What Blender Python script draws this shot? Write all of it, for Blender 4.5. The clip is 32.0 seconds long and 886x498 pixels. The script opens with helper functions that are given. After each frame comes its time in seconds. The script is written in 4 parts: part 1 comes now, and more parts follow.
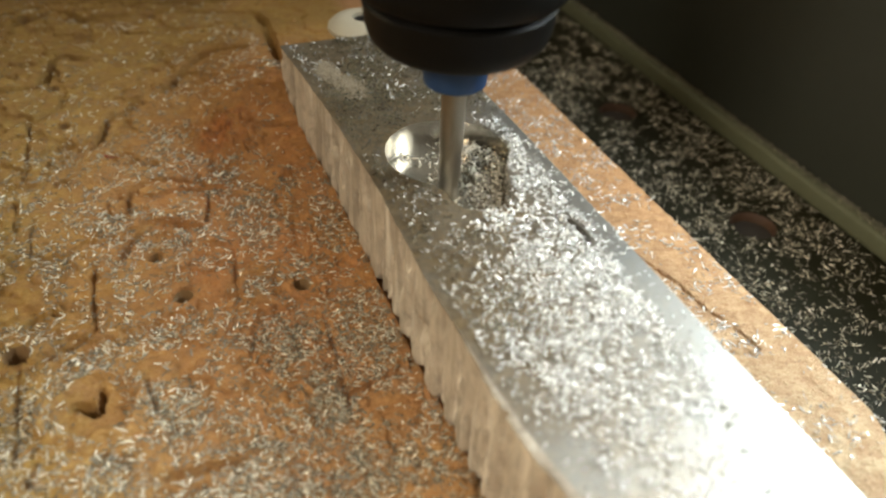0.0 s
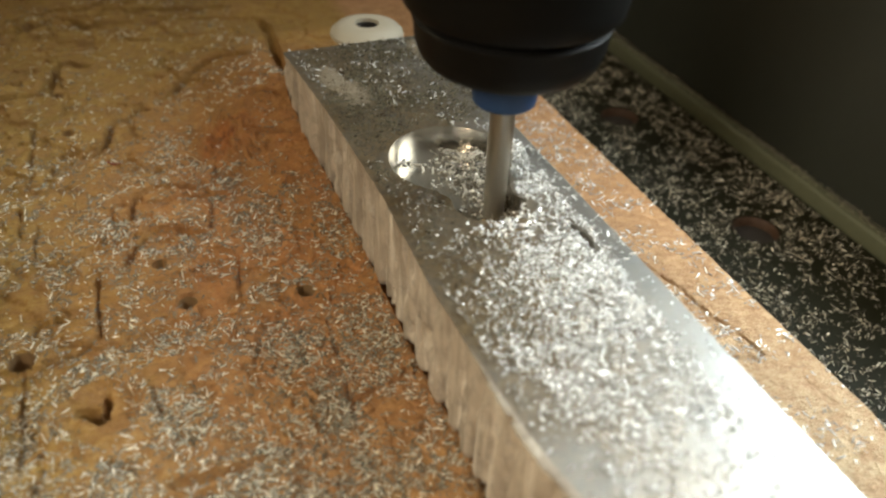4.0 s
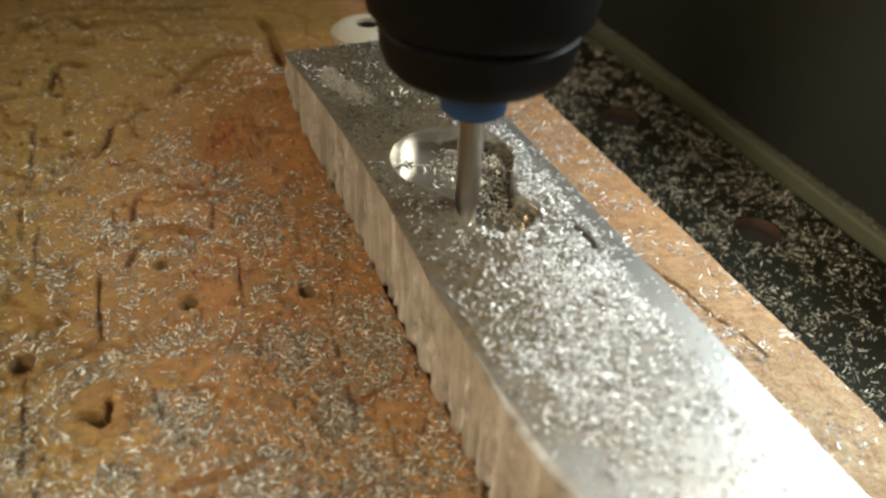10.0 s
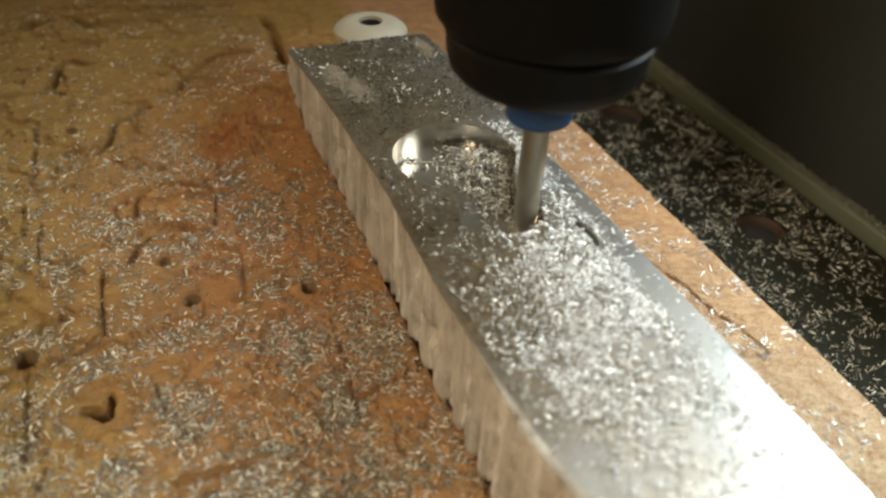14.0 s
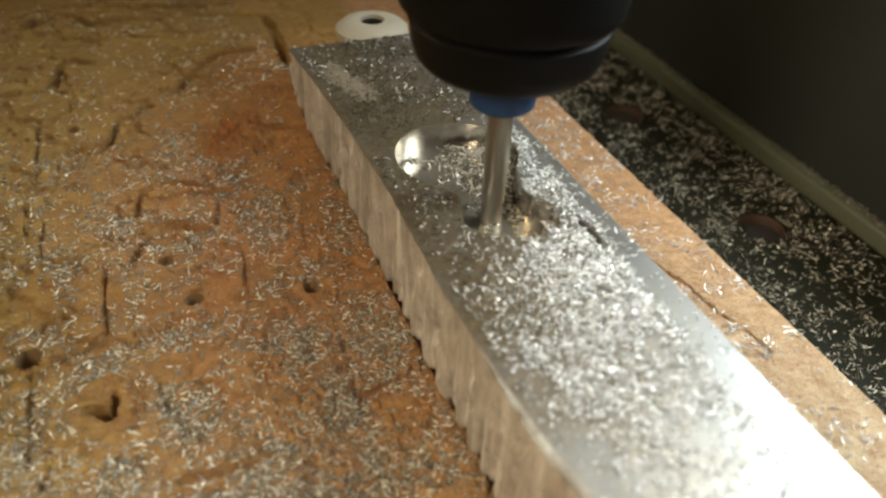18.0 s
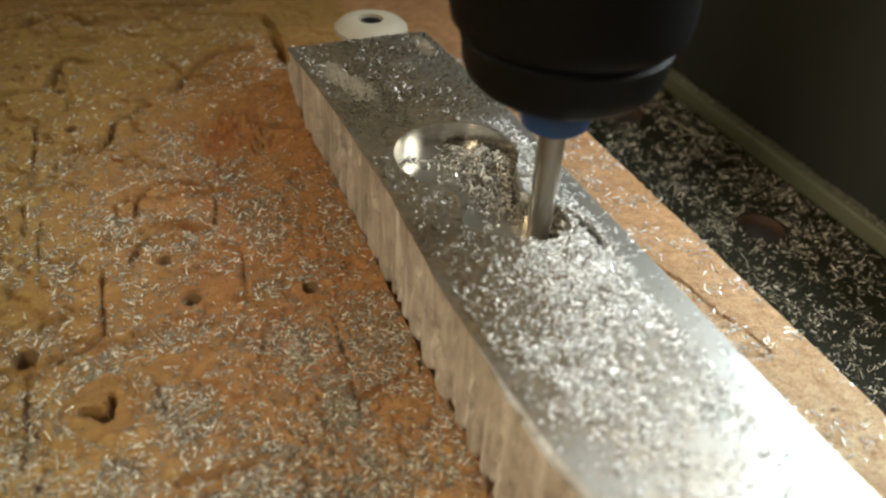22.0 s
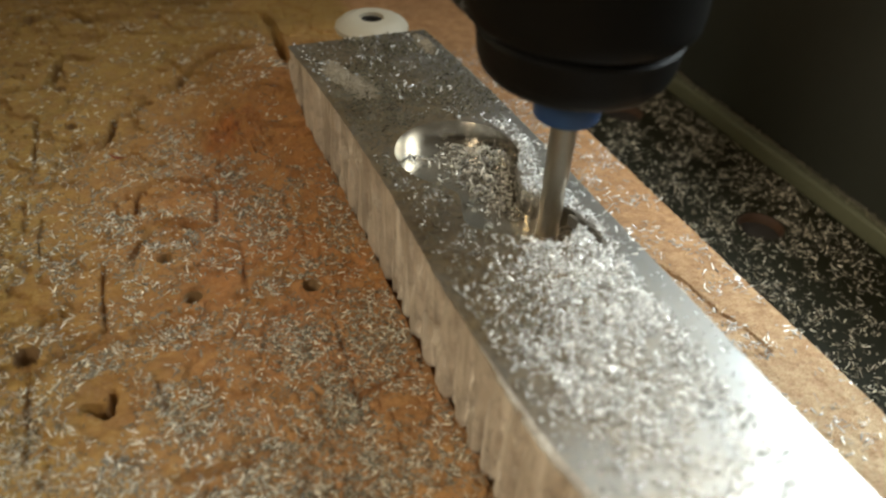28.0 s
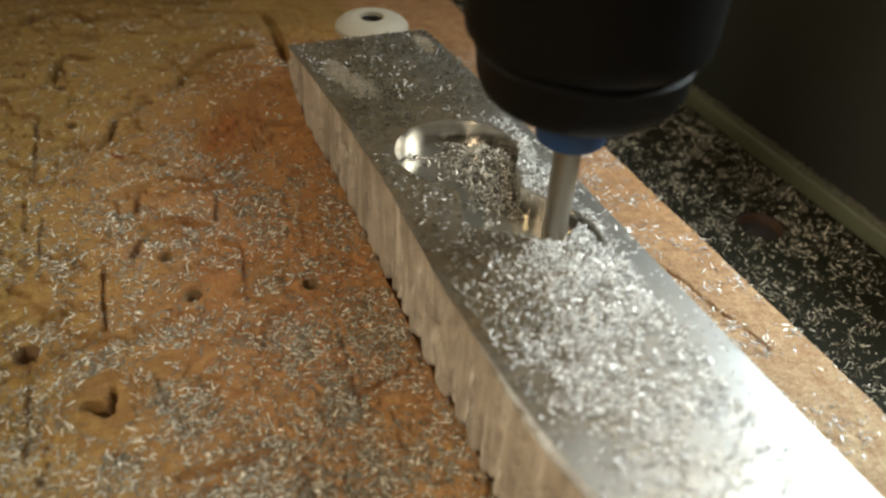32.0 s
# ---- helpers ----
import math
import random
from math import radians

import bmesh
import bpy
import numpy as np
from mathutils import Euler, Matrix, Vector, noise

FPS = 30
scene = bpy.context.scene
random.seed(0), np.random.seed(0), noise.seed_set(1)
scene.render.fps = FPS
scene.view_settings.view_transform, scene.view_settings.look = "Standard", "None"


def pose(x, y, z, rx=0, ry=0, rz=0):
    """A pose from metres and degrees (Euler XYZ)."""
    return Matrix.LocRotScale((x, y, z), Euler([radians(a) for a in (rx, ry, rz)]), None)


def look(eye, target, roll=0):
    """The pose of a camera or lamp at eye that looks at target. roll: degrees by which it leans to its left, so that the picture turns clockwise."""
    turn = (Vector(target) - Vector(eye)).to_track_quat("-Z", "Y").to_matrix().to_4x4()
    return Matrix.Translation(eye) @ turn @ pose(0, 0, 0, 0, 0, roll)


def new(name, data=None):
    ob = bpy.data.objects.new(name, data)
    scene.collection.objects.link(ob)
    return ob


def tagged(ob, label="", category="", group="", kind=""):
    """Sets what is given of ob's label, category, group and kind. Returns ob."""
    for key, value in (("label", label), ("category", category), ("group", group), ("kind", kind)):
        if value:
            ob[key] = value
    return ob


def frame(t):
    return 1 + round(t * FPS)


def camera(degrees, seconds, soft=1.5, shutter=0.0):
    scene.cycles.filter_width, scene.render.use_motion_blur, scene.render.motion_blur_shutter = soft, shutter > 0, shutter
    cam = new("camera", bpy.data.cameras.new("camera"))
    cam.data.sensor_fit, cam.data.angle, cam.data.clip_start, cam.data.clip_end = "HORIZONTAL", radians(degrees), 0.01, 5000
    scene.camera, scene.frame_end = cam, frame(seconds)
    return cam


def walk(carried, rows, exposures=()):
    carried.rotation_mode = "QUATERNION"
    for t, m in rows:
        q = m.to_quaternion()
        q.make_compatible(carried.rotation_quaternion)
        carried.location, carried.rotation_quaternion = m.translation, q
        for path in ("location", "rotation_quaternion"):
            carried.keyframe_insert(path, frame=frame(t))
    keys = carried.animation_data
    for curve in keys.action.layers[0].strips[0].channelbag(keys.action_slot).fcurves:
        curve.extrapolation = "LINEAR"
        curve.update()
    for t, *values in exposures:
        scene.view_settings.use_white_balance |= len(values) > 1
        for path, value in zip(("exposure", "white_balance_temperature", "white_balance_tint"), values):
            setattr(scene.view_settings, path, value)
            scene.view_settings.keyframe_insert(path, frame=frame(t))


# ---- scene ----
MM = 0.001

# ---- camera ----
cam = camera(57.88, 32.0, soft=2.35, shutter=0.5)
cam.data.dof.use_dof, cam.data.dof.focus_distance, cam.data.dof.aperture_fstop = True, 0.121, 22.0
CAMERA_ROWS = (
    (0.0, -0.04070, -0.07888, 0.07718, 51.464, -2.631, -22.447),
    (0.5, -0.04066, -0.07913, 0.07701, 51.553, -2.540, -22.459),
    (1.0, -0.04042, -0.07930, 0.07688, 51.610, -2.443, -22.316),
    (1.5, -0.04047, -0.07851, 0.07696, 51.491, -2.537, -22.413),
    (2.0, -0.04103, -0.07870, 0.07733, 51.640, -2.487, -22.463),
    (2.5, -0.04068, -0.07905, 0.07769, 51.647, -2.229, -22.246),
    (3.0, -0.04107, -0.07882, 0.07742, 51.888, -2.441, -22.483),
    (3.5, -0.04103, -0.07883, 0.07748, 51.793, -2.433, -22.475),
    (5.5, -0.04109, -0.07869, 0.07754, 51.739, -2.505, -22.563),
    (6.0, -0.04102, -0.07869, 0.07742, 51.704, -2.442, -22.495),
    (6.5, -0.04109, -0.07860, 0.07738, 51.771, -2.501, -22.557),
    (7.0, -0.04106, -0.07847, 0.07740, 51.718, -2.498, -22.553),
    (7.5, -0.04121, -0.07881, 0.07737, 51.789, -2.445, -22.518),
    (8.0, -0.04119, -0.07862, 0.07733, 51.746, -2.525, -22.529),
    (8.5, -0.04122, -0.07831, 0.07727, 51.733, -2.513, -22.529),
    (9.0, -0.04116, -0.07817, 0.07734, 51.705, -2.545, -22.512),
    (9.5, -0.04136, -0.07803, 0.07733, 51.700, -2.562, -22.564),
    (10.0, -0.04125, -0.07813, 0.07737, 51.720, -2.501, -22.559),
    (10.5, -0.04109, -0.07850, 0.07726, 51.757, -2.396, -22.483),
    (11.0, -0.04120, -0.07834, 0.07726, 51.777, -2.436, -22.534),
    (11.5, -0.04130, -0.07809, 0.07722, 51.710, -2.482, -22.526),
    (12.0, -0.04136, -0.07827, 0.07718, 51.753, -2.486, -22.551),
    (12.5, -0.04132, -0.07846, 0.07728, 51.728, -2.438, -22.486),
    (13.0, -0.04147, -0.07847, 0.07721, 51.704, -2.464, -22.446),
    (13.5, -0.04125, -0.07871, 0.07729, 51.615, -2.351, -22.341),
    (14.0, -0.04132, -0.07863, 0.07712, 51.720, -2.391, -22.372),
    (14.5, -0.04136, -0.07856, 0.07711, 51.678, -2.406, -22.443),
    (16.5, -0.04148, -0.07848, 0.07724, 51.602, -2.359, -22.324),
    (17.0, -0.04147, -0.07864, 0.07722, 51.613, -2.415, -22.321),
    (17.5, -0.04158, -0.07851, 0.07709, 51.601, -2.468, -22.323),
    (18.0, -0.04171, -0.07849, 0.07718, 51.630, -2.427, -22.390),
    (18.5, -0.04173, -0.07854, 0.07726, 51.609, -2.477, -22.410),
    (19.0, -0.04160, -0.07854, 0.07727, 51.587, -2.431, -22.364),
    (19.5, -0.04179, -0.07836, 0.07728, 51.625, -2.476, -22.428),
    (20.0, -0.04177, -0.07814, 0.07719, 51.574, -2.470, -22.422),
    (20.5, -0.04176, -0.07823, 0.07705, 51.590, -2.554, -22.476),
    (21.0, -0.04164, -0.07839, 0.07685, 51.671, -2.445, -22.450),
    (21.5, -0.04173, -0.07802, 0.07673, 51.609, -2.521, -22.458),
    (22.0, -0.04169, -0.07797, 0.07698, 51.572, -2.536, -22.495),
    (22.5, -0.04164, -0.07799, 0.07704, 51.555, -2.511, -22.450),
    (23.0, -0.04183, -0.07812, 0.07694, 51.602, -2.518, -22.449),
    (23.5, -0.04184, -0.07820, 0.07709, 51.576, -2.498, -22.421),
    (24.0, -0.04184, -0.07779, 0.07692, 51.621, -2.643, -22.504),
    (24.5, -0.04179, -0.07785, 0.07684, 51.606, -2.612, -22.447),
    (25.0, -0.04181, -0.07795, 0.07678, 51.541, -2.607, -22.419),
    (25.5, -0.04190, -0.07804, 0.07694, 51.537, -2.604, -22.436),
    (27.5, -0.04180, -0.07836, 0.07693, 51.519, -2.470, -22.302),
    (28.0, -0.04188, -0.07811, 0.07697, 51.497, -2.654, -22.441),
    (28.5, -0.04190, -0.07800, 0.07683, 51.601, -2.739, -22.531),
    (29.0, -0.04189, -0.07806, 0.07683, 51.572, -2.714, -22.476),
    (29.5, -0.04191, -0.07820, 0.07681, 51.561, -2.746, -22.460),
    (30.0, -0.04188, -0.07829, 0.07687, 51.545, -2.707, -22.418),
    (30.5, -0.04188, -0.07827, 0.07684, 51.547, -2.679, -22.439),
    (31.0, -0.04190, -0.07836, 0.07677, 51.642, -2.699, -22.437),
    (31.5, -0.04210, -0.07833, 0.07682, 51.612, -2.750, -22.454),
    (32.0, -0.04203, -0.07840, 0.07680, 51.583, -2.709, -22.437),
)

walk(cam, [(r[0], pose(*r[1:])) for r in CAMERA_ROWS],
     exposures=((0.0, 0.27), (1.0, 0.13), (3.0, 0.12), (7.0, 0.06), (14.0, 0.02), (20.0, 0.02), (25.0, -0.12), (32.0, -0.18)))

# ---- light ----
world = bpy.data.worlds.new("dark_workshop")
world.use_nodes = True
world.node_tree.nodes["Background"].inputs[0].default_value = (1.0, 0.82, 0.6, 1)
world.node_tree.nodes["Background"].inputs[1].default_value = 0.05
scene.world = world


def area_lamp(name, eye, target, power, size_x, size_y, colour, spread=180):
    data = bpy.data.lights.new(name, "AREA")
    data.shape, data.size, data.size_y = "RECTANGLE", size_x, size_y
    data.energy, data.color, data.spread = power, colour, radians(spread)
    ob = new(name, data)
    ob.matrix_world = look(eye, target)
    return ob


area_lamp("work_lamp_light", (0.26, 0.085, 0.375), (0.03, -0.05, 0.0), 0.13, 0.19, 0.15, (0.92, 1.0, 1.0), 60)
area_lamp("side_lamp_light", (0.152, -0.042, 0.122), (0.03, -0.08, 0.0), 0.31, 0.10, 0.08, (0.88, 0.99, 1.0), 100)
area_lamp("bench_lamp_light", (-0.27, 0.22, 0.29), (-0.02, -0.075, 0.0), 0.078, 0.04, 0.04, (1.0, 0.86, 0.55), 75)
area_lamp("desk_lamp_light", (-0.235, -0.150, 0.205), (-0.01, -0.075, 0.0), 0.142, 0.08, 0.07, (1.0, 0.90, 0.72), 75)
# unseen lamp overhead, added only as soft ambient fill
area_lamp("ambient_fill_light", (0.1, -0.6, 1.66), (0.1, -0.4, 0.0), 5.0, 0.6, 0.6, (1.0, 0.84, 0.62))

# ---- materials ----


class Mat:
    """A principled material with a few chained nodes."""

    def __init__(self, name, colour=(0.5, 0.5, 0.5), rough=0.5, metal=0.0, spec=0.5):
        self.m = bpy.data.materials.new(name)
        self.m.use_nodes = True
        self.t = self.m.node_tree
        self.b = self.t.nodes["Principled BSDF"]
        self.b.inputs["Base Color"].default_value = (*colour, 1)
        self.b.inputs["Roughness"].default_value = rough
        self.b.inputs["Metallic"].default_value = metal
        self.b.inputs["Specular IOR Level"].default_value = spec
        self.co = self.node("ShaderNodeTexCoord").outputs["Object"]

    def node(self, kind, **values):
        n = self.t.nodes.new(kind)
        for k, v in values.items():
            n.inputs[k].default_value = v
        return n

    def link(self, a, b):
        self.t.links.new(a, b)

    def stretched(self, scale=(1, 1, 1), turn=(0, 0, 0)):
        n = self.node("ShaderNodeMapping", Scale=scale, Rotation=turn)
        self.link(self.co, n.inputs["Vector"])
        return n.outputs[0]

    def noise(self, scale, detail=4.0, rough=0.6, co=None):
        n = self.node("ShaderNodeTexNoise", Scale=scale, Detail=detail, Roughness=rough)
        self.link(co or self.co, n.inputs["Vector"])
        return n.outputs["Fac"]

    def ramp(self, fac, *stops):
        n = self.node("ShaderNodeValToRGB")
        e = n.color_ramp.elements
        while len(e) < len(stops):
            e.new(0.5)
        for k, (p, c) in zip(e, stops):
            k.position = p
            k.color = (*c, 1) if len(c) == 3 else (c[0], c[0], c[0], 1)
        self.link(fac, n.inputs[0])
        return n.outputs[0]

    def mix(self, fac, a, b, blend="MIX"):
        n = self.t.nodes.new("ShaderNodeMix")
        n.data_type, n.blend_type = "RGBA", blend
        for k, v in ((0, fac), (6, a), (7, b)):
            if hasattr(v, "is_linked"):
                self.link(v, n.inputs[k])
            elif k:
                n.inputs[k].default_value = (*v, 1)
            else:
                n.inputs[k].default_value = v
        return n.outputs[2]

    def colour(self, out):
        self.link(out, self.b.inputs["Base Color"])
        return self

    def roughness(self, fac, low, high):
        n = self.node("ShaderNodeMapRange")
        n.inputs[3].default_value, n.inputs[4].default_value = low, high
        self.link(fac, n.inputs[0])
        self.link(n.outputs[0], self.b.inputs["Roughness"])
        return self

    def bump(self, fac, strength, distance):
        n = self.node("ShaderNodeBump", Strength=strength, Distance=distance)
        self.link(fac, n.inputs["Height"])
        old = self.b.inputs["Normal"].links
        if old:
            self.link(old[0].from_socket, n.inputs["Normal"])
        self.link(n.outputs[0], self.b.inputs["Normal"])
        return self


def fibreboard():
    k = Mat("oiled_fibreboard", rough=0.62, spec=0.3)
    fine = k.noise(2600, 3)
    flecks = k.noise(1100, 5, 0.7, k.stretched((0.4, 1, 1), (0, 0, 0.5)))
    specks = k.noise(1700, 2, 0.5, k.stretched((0.6, 1, 1), (0, 0, -0.4)))
    patch = k.noise(60, 5, 0.65)
    base = k.ramp(patch, (0.3, (0.225, 0.145, 0.030)), (0.5, (0.295, 0.184, 0.040)), (0.7, (0.38, 0.230, 0.058)))
    # red-brown stain beside the bar, partly the spindle's shade put into the colour
    far = k.node("ShaderNodeVectorMath")
    far.operation = "DISTANCE"
    far.inputs[1].default_value = (-0.018, 0.013, 0.0)
    k.link(k.stretched((1.0, 0.62, 1.0)), far.inputs[0])
    ring = k.node("ShaderNodeMapRange")
    ring.inputs[1].default_value, ring.inputs[2].default_value = 0.018, 0.046
    ring.inputs[3].default_value, ring.inputs[4].default_value = 0.8, 0.0
    k.link(far.outputs["Value"], ring.inputs[0])
    red = k.mix(1.0, k.ramp(k.noise(90, 6, 0.75), (0.34, (0.5,)), (0.58, (1.0,))), ring.outputs[0], "MULTIPLY")
    base = k.mix(red, base, (0.41, 0.150, 0.045))
    # the torn patch, soaked rust red
    spot = k.node("ShaderNodeVectorMath")
    spot.operation = "DISTANCE"
    spot.inputs[1].default_value = (-0.0241, 0.0495, 0.0)
    ragged = k.node("ShaderNodeVectorMath")
    ragged.operation = "SCALE"
    ragged.inputs["Scale"].default_value = 0.006
    tear = k.node("ShaderNodeTexNoise", Scale=220.0, Detail=4.0)
    k.link(k.co, tear.inputs["Vector"])
    k.link(tear.outputs["Color"], ragged.inputs[0])
    shifted = k.node("ShaderNodeVectorMath")
    k.link(k.co, shifted.inputs[0])
    k.link(ragged.outputs[0], shifted.inputs[1])
    off = k.node("ShaderNodeVectorMath")
    off.inputs[1].default_value = (-0.003, -0.003, -0.003)
    k.link(shifted.outputs[0], off.inputs[0])
    k.link(off.outputs[0], spot.inputs[0])
    near = k.node("ShaderNodeMapRange")
    near.inputs[1].default_value, near.inputs[2].default_value = 0.0058, 0.0076
    near.inputs[3].default_value, near.inputs[4].default_value = 1.0, 0.0
    k.link(spot.outputs["Value"], near.inputs[0])
    rust = k.mix(1.0, k.ramp(k.noise(300, 5, 0.7), (0.3, (0.6,)), (0.5, (1.0,))), near.outputs[0], "MULTIPLY")
    # other side of the bar: the lamp's whiter light put into a paler colour
    apart = k.node("ShaderNodeSeparateXYZ")
    k.link(k.co, apart.inputs[0])
    bare = k.node("ShaderNodeMapRange")
    bare.inputs[1].default_value, bare.inputs[2].default_value = 0.010, 0.014
    bare.inputs[4].default_value = 0.85
    k.link(apart.outputs[0], bare.inputs[0])
    # runs along the board; the near end is coloured paler to stand for glare
    dusty = k.node("ShaderNodeMapRange")
    dusty.inputs[1].default_value, dusty.inputs[2].default_value = -0.045, 0.012
    k.link(apart.outputs[1], dusty.inputs[0])
    # near part of the stain painted paler, as if lit more strongly
    base = k.mix(k.mix(1.0, red, k.ramp(dusty.outputs[0], (0.25, (1.0,)), (0.95, (0.0,))), "MULTIPLY"), base, (0.60, 0.33, 0.165))
    base = k.mix(bare.outputs[0], base, k.mix(dusty.outputs[0], (0.37, 0.285, 0.185), (0.46, 0.250, 0.125)))
    mottle = k.noise(420, 6, 0.75, k.stretched((0.7, 1, 1), (0, 0, 0.9)))
    base = k.mix(k.ramp(mottle, (0.42, (0.55,)), (0.58, (0.0,))), base, (0.22, 0.105, 0.04))
    base = k.mix(k.ramp(mottle, (0.55, (0.0,)), (0.72, (0.45,))), base, (0.50, 0.33, 0.17))
    base = k.mix(rust, base, k.mix(k.ramp(k.noise(500, 4, 0.7), (0.4, (0.0,)), (0.6, (1.0,))), (0.20, 0.066, 0.018), (0.44, 0.155, 0.038)))
    base = k.mix(k.ramp(flecks, (0.5, (0.0,)), (0.72, (0.6,))), base, (0.19, 0.085, 0.036))
    base = k.mix(k.ramp(specks, (0.66, (0.0,)), (0.74, (0.7,))), base, (0.10, 0.05, 0.025))
    base = k.mix(k.ramp(fine, (0.5, (0.0,)), (0.75, (0.35,))), base, (0.5, 0.32, 0.18))
    k.colour(base).roughness(flecks, 0.5, 0.75)
    k.bump(fine, 0.7, 0.0002).bump(k.noise(520, 6, 0.72), 1.0, 0.0008)
    return k.m


def aluminium(name, tone, low, high, scale=(1, 1, 1), stains=0.5, metal=1.0):
    k = Mat(name, metal=metal)
    grain = k.noise(900, 4, 0.6, k.stretched(scale))
    cloud = k.noise(70, 4, 0.6)
    dull = tuple(c * (1 - 0.45 * stains) for c in tone)
    k.colour(k.mix(k.ramp(cloud, (0.35, (0.0,)), (0.7, (1.0,))), tone, dull))
    k.roughness(k.mix(0.5, grain, cloud), low, high)
    k.bump(grain, 0.25, 0.00006)
    return k.m


def grimy_aluminium():
    """Mill finish with a thin brown film that holds painted shade too, fine scratches along the bar and faint swirls.
    """
    k = Mat("mill_finish_aluminium", metal=1.0)
    cloud = k.noise(110, 6, 0.68)
    smear = k.noise(45, 4, 0.6)
    scratch = k.noise(700, 3, 0.6, k.stretched((1.0, 0.06, 1.0)))
    tone = k.ramp(cloud, (0.3, (0.19, 0.187, 0.177)), (0.62, (0.255, 0.27, 0.275)))
    tone = k.mix(k.ramp(smear, (0.40, (0.0,)), (0.62, (0.5,))), tone, (0.36, 0.352, 0.33))
    tone = k.mix(k.ramp(k.noise(420, 5, 0.7), (0.5, (0.0,)), (0.7, (0.35,))), tone, (0.28, 0.25, 0.20))
    # brown film round the pocket and towards the far end: dust plus painted shade
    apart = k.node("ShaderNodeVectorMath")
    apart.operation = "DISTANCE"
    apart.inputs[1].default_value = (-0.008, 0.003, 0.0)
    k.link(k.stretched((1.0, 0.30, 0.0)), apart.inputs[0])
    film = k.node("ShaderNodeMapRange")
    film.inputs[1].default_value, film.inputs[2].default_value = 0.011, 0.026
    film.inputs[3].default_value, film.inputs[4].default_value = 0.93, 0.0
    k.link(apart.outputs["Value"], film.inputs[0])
    film_shade = k.mix(1.0, film.outputs[0], k.ramp(k.noise(260, 5, 0.7), (0.3, (0.75,)), (0.6, (1.0,))), "MULTIPLY")
    tone = k.mix(film_shade, tone, k.ramp(k.noise(900, 4, 0.7), (0.35, (0.085, 0.056, 0.024)), (0.65, (0.170, 0.113, 0.051))))
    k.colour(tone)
    dull = k.node("ShaderNodeMapRange")
    dull.inputs[3].default_value, dull.inputs[4].default_value = 0.95, 0.38
    k.link(film_shade, dull.inputs[0])
    k.link(dull.outputs[0], k.b.inputs["Metallic"])
    k.b.inputs["Specular IOR Level"].default_value = 0.3
    k.roughness(k.mix(0.5, cloud, smear), 0.26, 0.50)
    k.bump(scratch, 0.3, 0.00005).bump(k.noise(1500, 3), 0.3, 0.00007)
    return k.m


def sawn_aluminium(name="sawn_aluminium", shade=1.0):
    """Dull torn saw finish with a film of brown dust."""
    k = Mat(name, metal=0.3)
    grain = k.noise(900, 5, 0.7, k.stretched((1, 1, 0.35)))
    cloud = k.noise(160, 5, 0.7)
    streak = k.noise(420, 4, 0.65, k.stretched((0.3, 1, 0.10)))
    tone = k.mix(k.ramp(cloud, (0.38, (0.0,)), (0.6, (1.0,))), (0.60, 0.51, 0.40), (0.47, 0.39, 0.30))
    tone = k.mix(k.ramp(streak, (0.48, (0.0,)), (0.62, (0.55,))), tone, (0.26, 0.21, 0.155))
    scored = k.noise(700, 3, 0.6, k.stretched((0.3, 1, 0.05)))
    tone = k.mix(k.ramp(scored, (0.56, (0.0,)), (0.66, (0.6,))), tone, (0.80, 0.72, 0.60))
    pits = k.noise(650, 5, 0.75)
    tone = k.mix(k.ramp(pits, (0.38, (0.4,)), (0.48, (0.0,))), tone, (0.26, 0.215, 0.175))
    tone = k.mix(k.ramp(grain, (0.5, (0.0,)), (0.75, (0.3,))), tone, (0.33, 0.28, 0.23))
    k.colour(k.mix(1.0, tone, (shade, shade, shade), "MULTIPLY")).roughness(grain, 0.52, 0.8)
    k.bump(grain, 0.6, 0.0003).bump(scored, 0.6, 0.0003).bump(pits, 0.7, 0.0003).bump(k.noise(2200, 3), 0.5, 0.00012)
    return k.m


def chip_metal(name, tone, low=0.10, high=0.34, metal=0.62, dim=0.62):
    k = Mat(name, metal=metal, rough=0.3)
    n = k.t.nodes.new("ShaderNodeNewGeometry")
    k.colour(k.ramp(n.outputs["Random Per Island"], (0.0, tuple(c * dim * 0.5 for c in tone)), (0.5, tuple(c * dim for c in tone)), (0.85, tone)))
    k.roughness(n.outputs["Random Per Island"], low, high)
    k.bump(k.noise(2500, 2), 0.3, 0.00005)
    return k.m


def plain(name, colour, rough, metal=0.0, grain=900, variation=0.3, depth=0.00005, spec=0.5):
    k = Mat(name, rough=rough, metal=metal, spec=spec)
    n = k.noise(grain, 4)
    b = k.noise(grain / 12, 3)
    dark = tuple(c * (1 - variation) for c in colour)
    k.colour(k.mix(k.mix(0.5, n, b), colour, dark))
    k.roughness(b, rough * 0.8, min(1, rough * 1.25)).bump(n, 0.3, depth)
    return k.m


BOARD = fibreboard()
BAR_TOP = grimy_aluminium()
BAR_SIDE = sawn_aluminium()
# side material again, its colour lowered to shade down the edge's highlight
DULL_EDGE = sawn_aluminium("darkened_worn_aluminium", 0.55)
POCKET = aluminium("freshly_cut_aluminium", (0.68, 0.65, 0.60), 0.17, 0.29, (1, 1, 0.06), 0.4)
CHIPS = chip_metal("aluminium_chips", (0.96, 0.95, 0.92), metal=0.45, dim=0.85)
# darker copy of the chips for the pocket, with its shade in the colour
SHADED_CHIPS = chip_metal("shaded_aluminium_chips", (0.62, 0.57, 0.48), 0.12, 0.36, 0.5)
WARM_CHIPS = chip_metal("warm_toned_aluminium_chips", (0.92, 0.86, 0.71), 0.12, 0.38, 0.45, 0.52)
